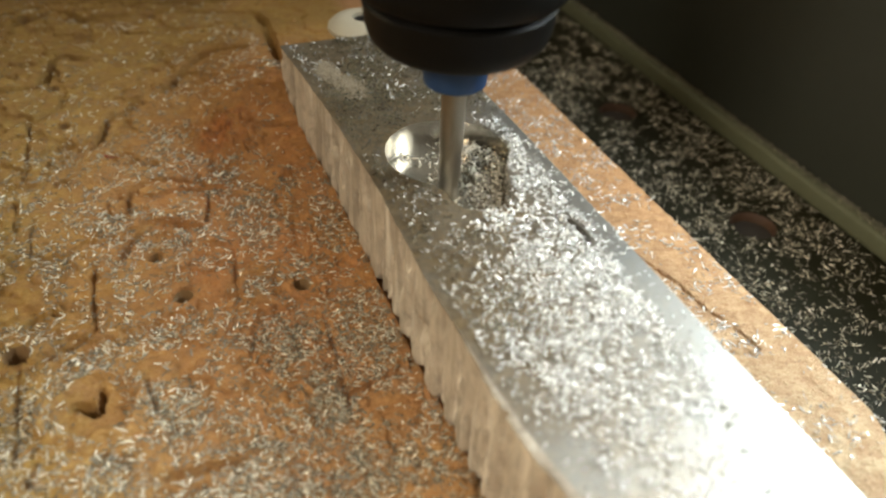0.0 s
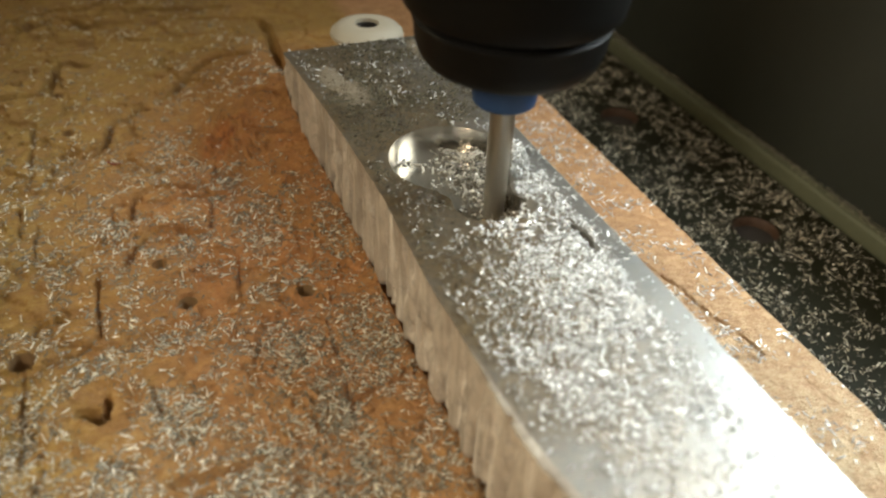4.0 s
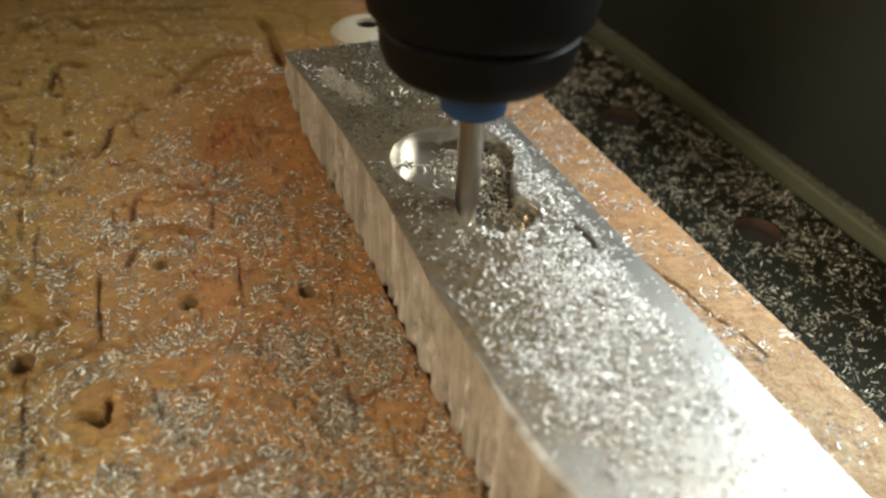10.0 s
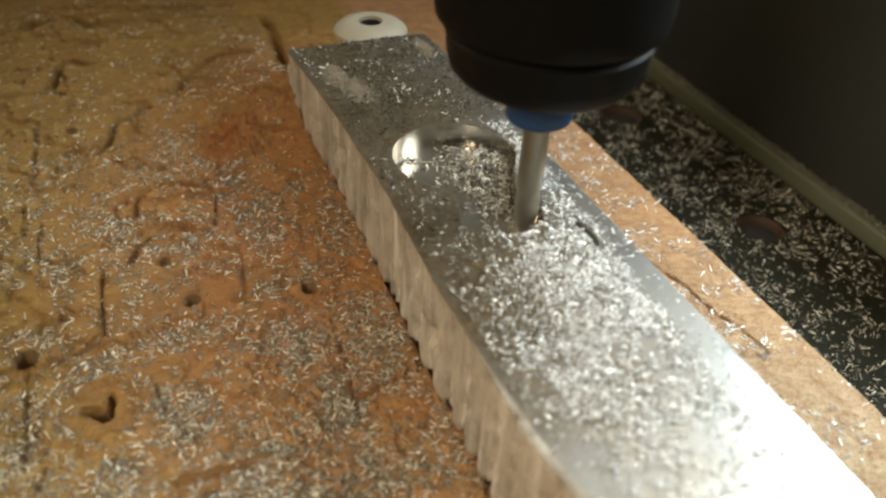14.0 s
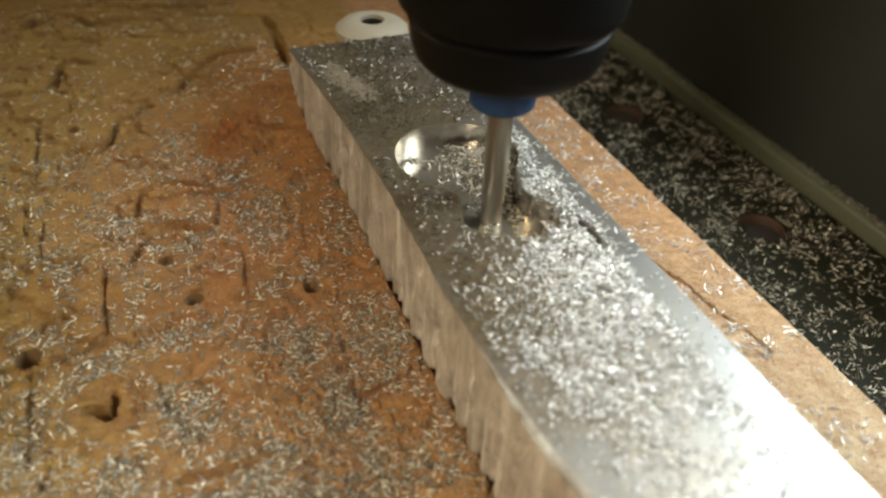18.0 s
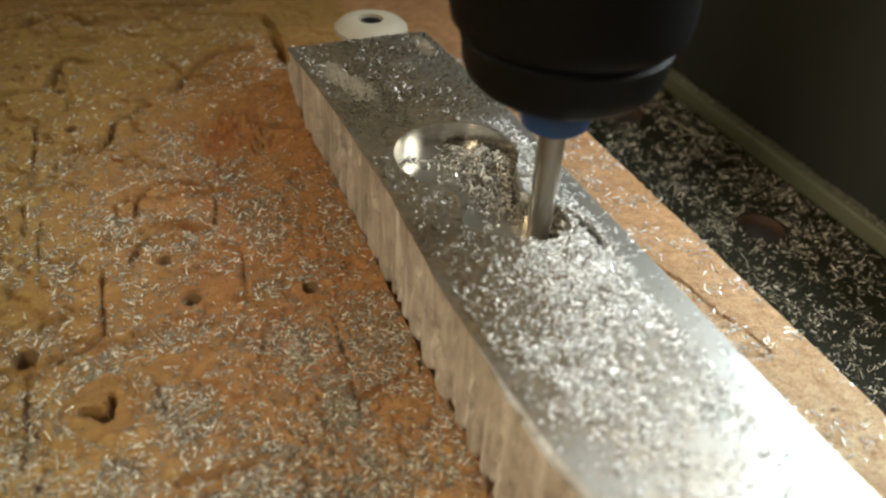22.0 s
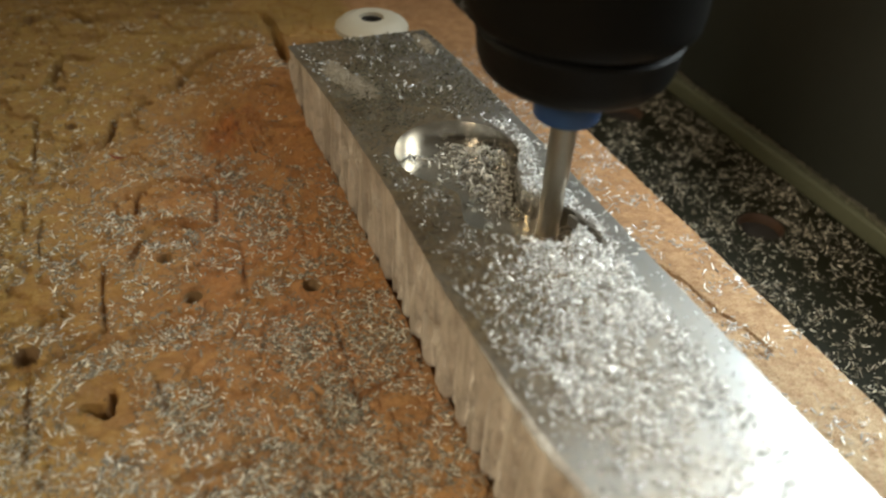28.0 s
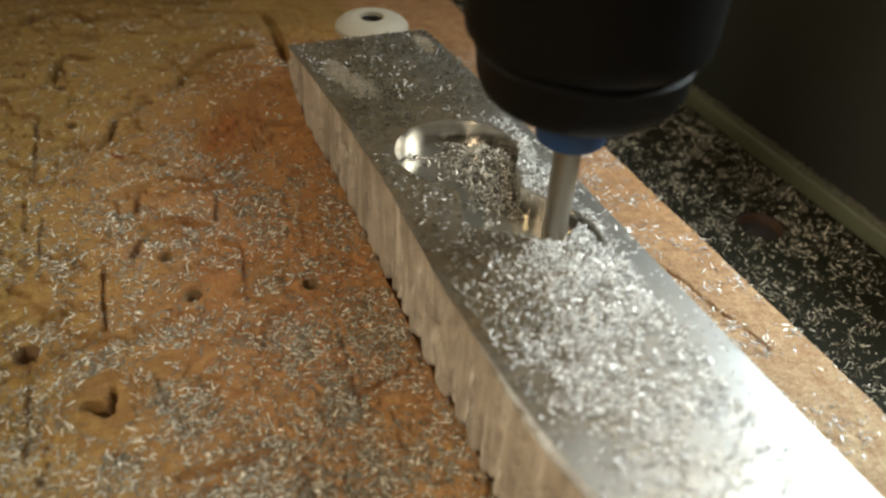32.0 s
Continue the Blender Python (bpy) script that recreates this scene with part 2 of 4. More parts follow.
SWARF = chip_metal("dull_fine_swarf", (0.62, 0.56, 0.43), metal=0.5)
# floor toned below the wall: the dark reflection is in its colour
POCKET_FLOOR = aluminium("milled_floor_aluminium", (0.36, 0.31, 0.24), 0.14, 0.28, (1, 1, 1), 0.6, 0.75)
CARBIDE = aluminium("carbide", (0.32, 0.285, 0.235), 0.32, 0.46, (1, 1, 0.1), 0.3)
BLUE = plain("blue_plastic", (0.008, 0.045, 0.13), 0.55)
NUT = plain("black_oxide_steel", (0.0050, 0.0045, 0.0038), 0.5, 0.0, 1500, spec=0.11)
BODY = plain("black_anodised_body", (0.0050, 0.0045, 0.0038), 0.5, 0.0, 1500, spec=0.10)
NYLON = plain("white_nylon", (0.42, 0.37, 0.28), 0.5, grain=500, variation=0.2)
STEEL = plain("shade_dark_steel", (0.016, 0.013, 0.010), 0.65, 0.0, spec=0.2)
LAMINATE = plain("black_laminate", (0.015, 0.0145, 0.007), 0.5, grain=700, spec=0.1)
PANEL = plain("black_panel", (0.030, 0.033, 0.025), 0.55, grain=400)
STRIP = plain("grey_green_strip", (0.125, 0.13, 0.078), 0.5, grain=800, variation=0.4)
WOOD = plain("raw_plywood", (0.30, 0.14, 0.06), 0.7, grain=600, variation=0.5)
PLASTER = plain("dim_plaster", (0.5, 0.45, 0.38), 0.9, grain=40)
FLOORING = plain("grey_concrete", (0.14, 0.13, 0.12), 0.85, grain=60)
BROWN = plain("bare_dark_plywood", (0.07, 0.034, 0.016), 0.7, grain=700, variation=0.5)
DUST = plain("pale_wood_dust", (0.38, 0.31, 0.22), 0.9, grain=1500, variation=0.4)
HOLE_SHADE = plain("shaded_hole_wall", (0.26, 0.15, 0.06), 0.9, grain=900, variation=0.5)
GRIME_SHADE = plain("dark_grime_and_shade", (0.20, 0.18, 0.15), 0.6, 0.5, grain=1500, variation=0.6)
# swarf coloured dark where the spindle keeps light off the bar
SHADED_SWARF = chip_metal("shaded_swarf", (0.20, 0.165, 0.10), 0.25, 0.5, 0.4)
RED = plain("red_paint", (0.30, 0.035, 0.02), 0.6)
DEPTH_SHADE = plain("hole_depth_shade", (0.02, 0.014, 0.009), 0.9)

# ---- mesh helpers ----


def mesh_object(name, verts, faces, material, parent=None, label="", smooth=False):
    me = bpy.data.meshes.new(name)
    me.from_pydata([tuple(v) for v in verts], [], [tuple(f) for f in faces])
    me.validate()
    me.update()
    for m in (material if isinstance(material, (list, tuple)) else [material]):
        me.materials.append(m)
    if smooth:
        me.polygons.foreach_set("use_smooth", [True] * len(me.polygons))
    ob = new(name, me)
    if parent:
        ob.parent = parent
    if label:
        tagged(ob, label)
    return ob


def part(name, bm, material, parent, label="", smooth=True):
    bmesh.ops.recalc_face_normals(bm, faces=bm.faces)
    me = bpy.data.meshes.new(name)
    bm.to_mesh(me)
    bm.free()
    me.materials.append(material)
    if smooth:
        me.polygons.foreach_set("use_smooth", [True] * len(me.polygons))
        me.set_sharp_from_angle(angle=radians(35))
    ob = new(name, me)
    if parent:
        ob.parent = parent
    if label:
        tagged(ob, label)
    return ob


def lathe(profile, segments=64, squash=None):
    """A closed body turned round z from rows of (radius, z), bottom to top."""
    bm = bmesh.new()
    rings = []
    for r, z in profile:
        if r < 1e-7:
            rings.append([bm.verts.new((0, 0, z))])
        else:
            rings.append([bm.verts.new((r * math.cos(a), r * math.sin(a), z))
                          for a in (2 * math.pi * i / segments for i in range(segments))])
    for a, b in zip(rings, rings[1:]):
        for i in range(segments):
            j = (i + 1) % segments
            f = [a[i % len(a)], a[j % len(a)], b[j % len(b)], b[i % len(b)]]
            f = [v for k, v in enumerate(f) if v not in f[:k]]
            if len(f) > 2:
                bm.faces.new(f)
    for ring, flip in ((rings[0], True), (rings[-1], False)):
        if len(ring) > 1:
            bm.faces.new(ring[::-1] if flip else ring)
    return bm


def box(x0, x1, y0, y1, z0, z1, bevel=0.0):
    bm = bmesh.new()
    bmesh.ops.create_cube(bm, size=1)
    for v in bm.verts:
        v.co = ((x0 + x1) / 2 + v.co.x * (x1 - x0), (y0 + y1) / 2 + v.co.y * (y1 - y0), (z0 + z1) / 2 + v.co.z * (z1 - z0))
    if bevel:
        bmesh.ops.bevel(bm, geom=bm.edges[:], offset=bevel, segments=3, affect="EDGES", profile=0.5)
    return bm


def fade(d, width):
    """1 where d is below 0, falling to 0 over the width."""
    u = np.clip(1 - d / width, 0, 1)
    return u * u * (3 - 2 * u)


def along(px, py, points):
    """Distance of the places to a polyline."""
    best = np.full(px.shape, 9.0)
    for (ax, ay), (bx, by) in zip(points, points[1:]):
        dx, dy = bx - ax, by - ay
        u = np.clip(((px - ax) * dx + (py - ay) * dy) / (dx * dx + dy * dy + 1e-12), 0, 1)
        best = np.minimum(best, np.hypot(px - ax - u * dx, py - ay - u * dy))
    return best




def wave(x, y, seed, scale):
    """Smooth value noise about 0, vectorised."""
    rng = np.random.RandomState(seed)
    g = rng.rand(64, 64) - 0.5
    u, v = x / scale + 17.3, y / scale + 5.1
    i, j = np.floor(u).astype(int), np.floor(v).astype(int)
    a, b = u - i, v - j
    a, b = a * a * (3 - 2 * a), b * b * (3 - 2 * b)
    i0, i1, j0, j1 = i % 64, (i + 1) % 64, j % 64, (j + 1) % 64
    return (g[i0, j0] * (1 - a) + g[i1, j0] * a) * (1 - b) + (g[i0, j1] * (1 - a) + g[i1, j1] * a) * b


# ---- wasteboard: one sheet with its milled grooves, steps and screw holes, in millimetres ----
GROOVES = []


def groove(half, depth, *points):
    """A worn cut of the router in the wasteboard: half width, depth and course, in millimetres."""
    GROOVES.append((points, half, depth))


groove(0.7, 0.6, (-64.9, 113.8), (-61.1, 115.9), (-57.3, 117.4), (-52.5, 121.8), (-48.7, 118.2), (-47.6, 114.5), (-37.0, 113.7), (-21.8, 111.7), (-8.3, 107.7), (-7.4, 102.5), (-8.5, 87.6), (-9.1, 80.4))
groove(0.6, 0.45, (-44.3, 123.3), (-28.3, 118.6), (-14.1, 117.1))
groove(0.5, 0.4, (-52.4, 102.3), (-47.3, 105.0), (-34.0, 102.2))
groove(0.55, 0.7, (-64.5, 82.1), (-56.8, 81.6), (-55.5, 84.2), (-54.0, 89.5), (-53.5, 94.2), (-51.1, 94.6), (-47.3, 92.3))
groove(0.55, 0.7, (-31.6, 77.9), (-28.1, 82.4), (-24.0, 87.1), (-21.0, 89.4), (-14.9, 89.6))
groove(0.5, 0.7, (-48.3, 54.8), (-45.8, 60.7), (-45.0, 65.8), (-41.6, 67.9), (-39.7, 71.5), (-35.9, 72.0), (-31.4, 76.8))
groove(0.4, 0.55, (-58.1, 70.1), (-59.1, 46.5))
groove(0.45, 0.6, (-19.8, 55.1), (-11.7, 53.2))
groove(0.4, 0.4, (-18.7, 71.0), (-15.2, 71.7), (-10.9, 69.3))
groove(0.4, 0.4, (-56.5, 56.2), (-53.4, 58.1), (-51.5, 57.4))
groove(0.5, 0.8, (-46.2, 22.1), (-45.7, 23.9), (-44.3, 26.6), (-42.9, 28.3), (-41.5, 29.4), (-39.6, 29.4), (-37.3, 28.4), (-34.6, 26.4))
groove(0.4, 0.5, (-44.3, 34.8), (-44.1, 37.2), (-43.0, 39.7), (-40.0, 41.3), (-35.0, 40.1), (-32.0, 37.9))
groove(0.35, 0.5, (-60.5, 41.5), (-60.5, 33.7), (-63.3, 31.7))
groove(0.35, 0.5, (-58.0, 36.4), (-58.3, 32.9), (-58.8, 22.2), (-58.3, 20.4), (-57.3, 20.3))
groove(0.35, 0.55, (-50.2, 21.0), (-50.8, 13.9), (-50.9, 8.1), (-53.8, 6.2), (-57.7, 5.0))
groove(0.3, 0.5, (-32.7, 41.9), (-31.3, 36.4), (-33.1, 27.6))
groove(0.3, 0.45, (-30.6, 19.3), (-31.6, 12.7), (-32.0, 8.3), (-33.3, 5.7))
groove(0.3, 0.55, (-22.0, 1.7), (-21.7, -1.3), (-22.3, -7.3), (-23.5, -17.8))
groove(0.3, 0.45, (-22.2, -13.6), (-19.5, -12.9), (-14.8, -11.8))
groove(0.35, 0.5, (-60.2, 4.3), (-60.5, -3.3), (-60.7, -11.5))
groove(0.35, 0.4, (-45.3, -19.1), (-38.1, -19.5), (-33.6, -18.6))
groove(0.3, 0.35, (-45.8, -3.9), (-45.1, -9.0), (-43.0, -12.9))
groove(0.3, 0.35, (-31.2, 1.4), (-32.9, -3.5), (-32.5, -7.8))
groove(0.26, 0.32, (26.6, 2.5), (28, -3.9), (29, -7.5), (29.7, -9.4), (29.9, -13.5), (30.4, -16.6), (31.5, -19.7), (32.0, -22.7), (32.1, -25.2))
groove(0.22, 0.18, (32.1, -25.2), (30.8, -25.9), (28.2, -24.4))
groove(0.45, 1.1, (-51.7, -6), (-52.8, -5.0), (-54.2, -4.6))
groove(0.45, 1.1, (-51.7, -6), (-50.9, -4.2), (-50.9, -2.8))
# centre, radius, depth, width of the torn rim
HOLES = [
    (-60.4, 6.3, 1.59, 9, 0.4), (-51.7, -6, 0.85, 6, 1.5), (-39.1, 10.8, 1.22, 9, 0.4), (-22.9, 8.1, 1.17, 9, 0.4),
    (-18.3, 36.5, 1.17, 6, 0.5), (-41.6, 20.6, 0.95, 6, 0.5), (-58, 12.1, 1.7, 1.2, 0.8), (-54, 81.6, 1.17, 4, 0.6),
    (-47.1, 115, 1.06, 4, 0.6), (-58.7, 118.5, 1.17, 3, 0.6), (-52.4, 64.7, 0.95, 4, 0.5), (-38.4, 69, 0.95, 4, 0.5),
    (-38.7, 46.4, 0.85, 3, 0.5), (-55.8, 12.9, 0.64, 2.5, 0.4), (-24.8, 61.9, 0.74, 2, 0.5),
]
# chip-filled hollows: centre and half axes; clean high spots likewise
HOLLOWS = [(-42.6, -9.6, 4.16, 4.4), (-52.1, 2.3, 3.74, 2.86), (-60, -4.7, 3.54, 4.62), (-28, -0.9, 4.99, 5.28), (-25.4, -14.5, 2.81, 5.28), (-17.1, -4.2, 3.74, 6.6),
           (-29.1, 38.4, 4.16, 5.06), (-25.9, 26, 5.2, 6.6), (-15.8, 18.6, 2.7, 4.62), (-51, -16.2, 2.91, 2.75), (-35.3, -19.9, 3.12, 2.86), (-42.2, 4.9, 7.28, 1.98),
           (-40.3, 24.4, 4.37, 2.53), (-56, 25.2, 2.29, 5.06), (-26.9, 10.2, 4.68, 1.54), (-42.2, -26.5, 27.04, 4.4), (-46.6, 31, 3.12, 4.4), (-19.4, 29.5, 3.12, 2.64)]
HIGHS = [(-42.2, -1.8, 5.2, 2.42), (-35.6, 11.8, 4.78, 3.74), (-52.1, -6.2, 4.16, 4.62), (-18.7, -17.2, 3.74, 3.08), (-25.9, 51.5, 5.2, 6.6), (-16.2, 40.4, 3.54, 9.9), (-61.2, 18.1, 4.16, 4.4)]


def blobs(x, y, ellipses):
    """1 inside the ellipses, with ragged edges."""
    rag = wave(x, y, 11, 3.0) * 0.7 + wave(x, y, 12, 0.9) * 0.4
    got = np.zeros(np.shape(x))
    for cx, cy, rx, ry in ellipses:
        got = np.maximum(got, fade(np.hypot((x - cx) / rx, (y - cy) / ry) + rag - 0.9, 0.12))
    return got


def ramp_height(x, y):
    """The sheet swells up beside the bar's far end."""
    rise = np.interp(y, (-8, 12, 32, 42, 48, 52, 60, 110), (0, 1.6, 4.2, 5.8, 9.0, 12.6, 10.5, 0))
    return rise * fade(-15.0 - x, 17.0) * (x < 6)


def board_height(x, y):
    """Height of the wasteboard's face, in millimetres, at places in millimetres."""
    lip = ramp_height(x, y)
    fx, fy = x, y
    x, y = x - (x + 41) * lip / (lip - 77.3), y - (y + 78.5) * lip / (lip - 77.3)
    wob = wave(x, y, 3, 1.1) * 0.5 + wave(x, y, 4, 0.45) * 0.25
    h = wave(x, y, 1, 6.0) * 0.34 + wave(x, y, 6, 2.8) * 0.26 + wave(x, y, 2, 1.3) * 0.20 + wave(x, y, 5, 0.6) * 0.13
    torn = wave(x, y, 15, 11.0) + 0.35 * wave(x, y, 16, 3.5) + 0.16 * wave(x, y, 17, 1.0)
    rough = 1 + 0.6 * fade(x + 32, 12)
    h = h + rough * (0.50 * fade(0.07 - torn, 0.014) + 0.42 * fade(torn + 0.16, 0.016))
    h = h + rough * 0.42 * np.abs(wave(x, y, 18, 1.9)) + 0.20 * np.abs(wave(x + 0.5 * y, y * 0.4, 19, 0.8)) - 0.1
    h = h * (1 - 0.75 * fade(12.8 - x, 0.6))
    h = h - 0.38 * blobs(x, y, HOLLOWS) + 0.12 * blobs(x, y, HIGHS)
    worn = np.clip(0.95 + 1.2 * wave(x, y, 13, 3.2), 0.4, 1.3)
    deep = 1 + 0.6 * np.clip((y - 30) / 40, 0, 1)
    for points, half, depth in GROOVES:
        across = sum(abs(b[0] - a[0]) for a, b in zip(points, points[1:])) / sum(math.hypot(b[0] - a[0], b[1] - a[1]) for a, b in zip(points, points[1:]))
        half, depth = half * (0.8 + 0.95 * across), depth * (0.75 + 1.5 * across)
        h = h - 1.7 * depth * worn * deep * fade(along(x, y, points) + wob * 0.9 - half * 0.4 * deep, half * 0.85)
    # the slot that the bar's foot stands over
    h = h - 2.2 * fade(np.abs(fx + 11.7 + 0.0009 * np.clip(fy - 5, 0, None) ** 2) - 0.5, 0.5) * (fy < 50.5)
    # the red-brown torn patch
    d = np.hypot((x + 25.3) / 6.2, (y - 52.7) / 7.0) + wob * 0.5
    h = h + 2.1 * fade(d - 0.8, 0.4) * (0.35 + 1.5 * np.abs(wave(x, y, 8, 1.3)) + 0.6 * wave(x, y, 10, 0.6))
    # a torn-out screw hole in a shallow dish, with frayed fibres round it
    d = np.hypot((x + 51.7) / 1.15, y + 6.2) + 1.6 * wave(x, y, 9, 2.2) + 0.5 * wave(x, y, 10, 0.8)
    h = h + 0.75 * fade(np.abs(d - 5.0), 1.1) - 0.80 * fade(d - 2.6, 2.2) + 0.45 * np.abs(wave(x * 0.5 + y, y - x, 14, 0.9)) * fade(d - 5.0, 2.0)
    for cx, cy, r, depth, rim in HOLES:
        d = np.hypot(x - cx, y - cy) + wob * 0.35
        h = h - depth * fade(d - r + 0.1, 0.2) - 0.12 * fade(d - r, rim * 1.4) + 0.12 * fade(np.abs(d - r - rim), 0.5)
    return h + lip


def wasteboard():
    xs = np.concatenate([np.linspace(-260, -69, 30), np.arange(-68, 38.9, 0.25), [39.0]])
    ys = np.concatenate([np.linspace(-170, -46, 22), np.arange(-45, 130.0, 0.25), np.linspace(131, 340, 40)])
    gx, gy = np.meshgrid(xs, ys, indexing="ij")
    h = board_height(gx, gy)
    h[-1] = h[-2] - 0.25
    for cx, cy, r, depth, rim in HOLES:
        if depth > 8 and rim < 1:
            lip = ramp_height(np.array([cx]), np.array([cy]))[0]
            cx, cy = cx - (cx + 41) * lip / 77.3, cy - (cy + 78.5) * lip / 77.3
            d = np.hypot(gx - cx, gy - cy) + 1e-9
            inner, ring = d < r, (d >= r) & (d < r + 0.3)
            top = np.median(h[(d > r + 0.4) & (d < r + 1.0)])
            to = np.where(inner & (d > r - 0.3), r * 0.985 / d, np.where(ring, (r + 0.04 + 0.5 * (d - r)) / d, 1.0))
            gx, gy = cx + (gx - cx) * to, cy + (gy - cy) * to
            h = np.where(inner, top - depth, np.where(ring, top - 0.1, h))
    nx, ny = len(xs), len(ys)
    # the near corner is worn round
    gx = gx - 0.045 * np.clip(-37 - gy, 0, 12) ** 2 * np.clip((gx - 27) / 12, 0, 1)
    v = np.stack([gx, gy, h], -1).reshape(-1, 3) * MM
    i = np.arange(nx * ny).reshape(nx, ny)
    quads = np.stack([i[:-1, :-1], i[1:, :-1], i[1:, 1:], i[:-1, 1:]], -1).reshape(-1, 4)
    # skirt and underside
    loop = np.concatenate([i[:, 0], i[-1, 1:], i[-2::-1, -1], i[0, -2:0:-1]])
    low = v[loop].copy()
    low[:, 2] = -0.0149
    base = len(v) + np.arange(len(loop))
    nxt = np.roll(np.arange(len(loop)), -1)
    skirt = np.stack([loop, base, base[nxt], loop[nxt]], -1)
    verts = np.concatenate([v, low])
    faces = [tuple(q) for q in np.concatenate([quads, skirt]).tolist()]
    ob = mesh_object("wasteboard", verts.tolist(), faces, BOARD, smooth=True)
    ob.data.set_sharp_from_angle(angle=radians(50))
    # walls inside the screw holes take a second colour, painting their shade
    ob.data.materials.append(HOLE_SHADE)
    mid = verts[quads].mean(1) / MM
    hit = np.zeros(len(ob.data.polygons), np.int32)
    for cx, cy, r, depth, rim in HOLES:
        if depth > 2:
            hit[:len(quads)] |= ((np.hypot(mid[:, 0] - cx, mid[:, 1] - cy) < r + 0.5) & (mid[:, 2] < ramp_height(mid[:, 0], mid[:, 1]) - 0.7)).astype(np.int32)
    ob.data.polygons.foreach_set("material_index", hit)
    return tagged(ob, "scarred orange-brown fibreboard wasteboard with grooves and screw holes", "wasteboard", kind="structure")


wasteboard()

# ---- black machine bed, rail strip and side panel ----


def lathe_at(cx, cy, profile):
    bm = lathe(profile, 32)
    bmesh.ops.translate(bm, verts=bm.verts, vec=(cx, cy, 0))
    return bm


def machine_bed():
    """Black laminate sheet with two drilled holes that show raw wood."""
    outer = [(-0.30, -0.22), (0.098, -0.22), (0.098, 0.36), (-0.30, 0.36)]
    holes = [[(cx + 0.0046 * math.cos(2 * math.pi * i / 32), cy + 0.0046 * math.sin(2 * math.pi * i / 32)) for i in range(32)]
             for cx, cy in BED_HOLES]
    from mathutils import geometry
    loops = [outer] + holes
    flat = [p for l in loops for p in l]
    tris = geometry.tessellate_polygon([[Vector((x, y, 0)) for x, y in l] for l in loops])
    verts = [(x, y, BED) for x, y in flat] + [(x, y, BED - 0.018) for x, y in flat]
    n = len(flat)
    faces = [tuple(t) for t in tris] + [tuple(a + n for a in t[::-1]) for t in tris]
    for a, b in zip(range(4), (1, 2, 3, 0)):
        faces.append((a, b, b + n, a + n))
    ob = mesh_object("machine_bed", verts, faces, LAMINATE)
    tagged(ob, "black laminated machine bed strewn with metal chips", "machine bed", kind="structure")
    for cx, cy in BED_HOLES:
        m = bmesh.new()
        rings = []
        for r, z in ((0.00458, BED - 0.0002), (0.0043, BED - 0.0006), (0.0042, BED - 0.0022)):
            rings.append([m.verts.new((cx + r * math.cos(2 * math.pi * i / 32), cy + r * math.sin(2 * math.pi * i / 32), z)) for i in range(32)] if r else [m.verts.new((cx, cy, z))])
        for a, b in zip(rings, rings[1:]):
            for i in range(32):
                f = [a[i], b[i], b[(i + 1) % 32], a[(i + 1) % 32]]
                m.faces.new(f)
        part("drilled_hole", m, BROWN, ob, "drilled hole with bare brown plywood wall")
        # dark disc added in the hole in place of the shade deeper down
        part("hole_shade_disc", lathe_at(cx, cy, [(0.0042, BED - 0.0030), (0.0042, BED - 0.0022)]), DEPTH_SHADE, ob)
    return ob


BED = -0.015
BED_HOLES = ((0.0686, 0.0134), (0.0676, 0.0618))
machine_bed()
strip = part("edge_strip", box(0.0843, 0.0874, -0.20, 0.36, BED, BED + 0.0043, 0.0007), STRIP, None)
tagged(strip, "grey-green plastic edge strip along the black bed", "edge strip", kind="structure")
panel = part("wall_side", box(0.0876, 0.0935, -0.20, 0.36, BED, 0.034, 0.0006), PANEL, None)
tagged(panel, "matt black side panel behind the edge strip", "panel", kind="structure")

# ---- aluminium bar with its milled pocket ----
TOP, FLOOR_Z = 17.39, 13.7
BAR_X, BAR_Y0, BAR_Y1 = 12.7, -130.0, 50.7
SHARP_EDGE = 0.3
HUB = (0.5, 1.0)
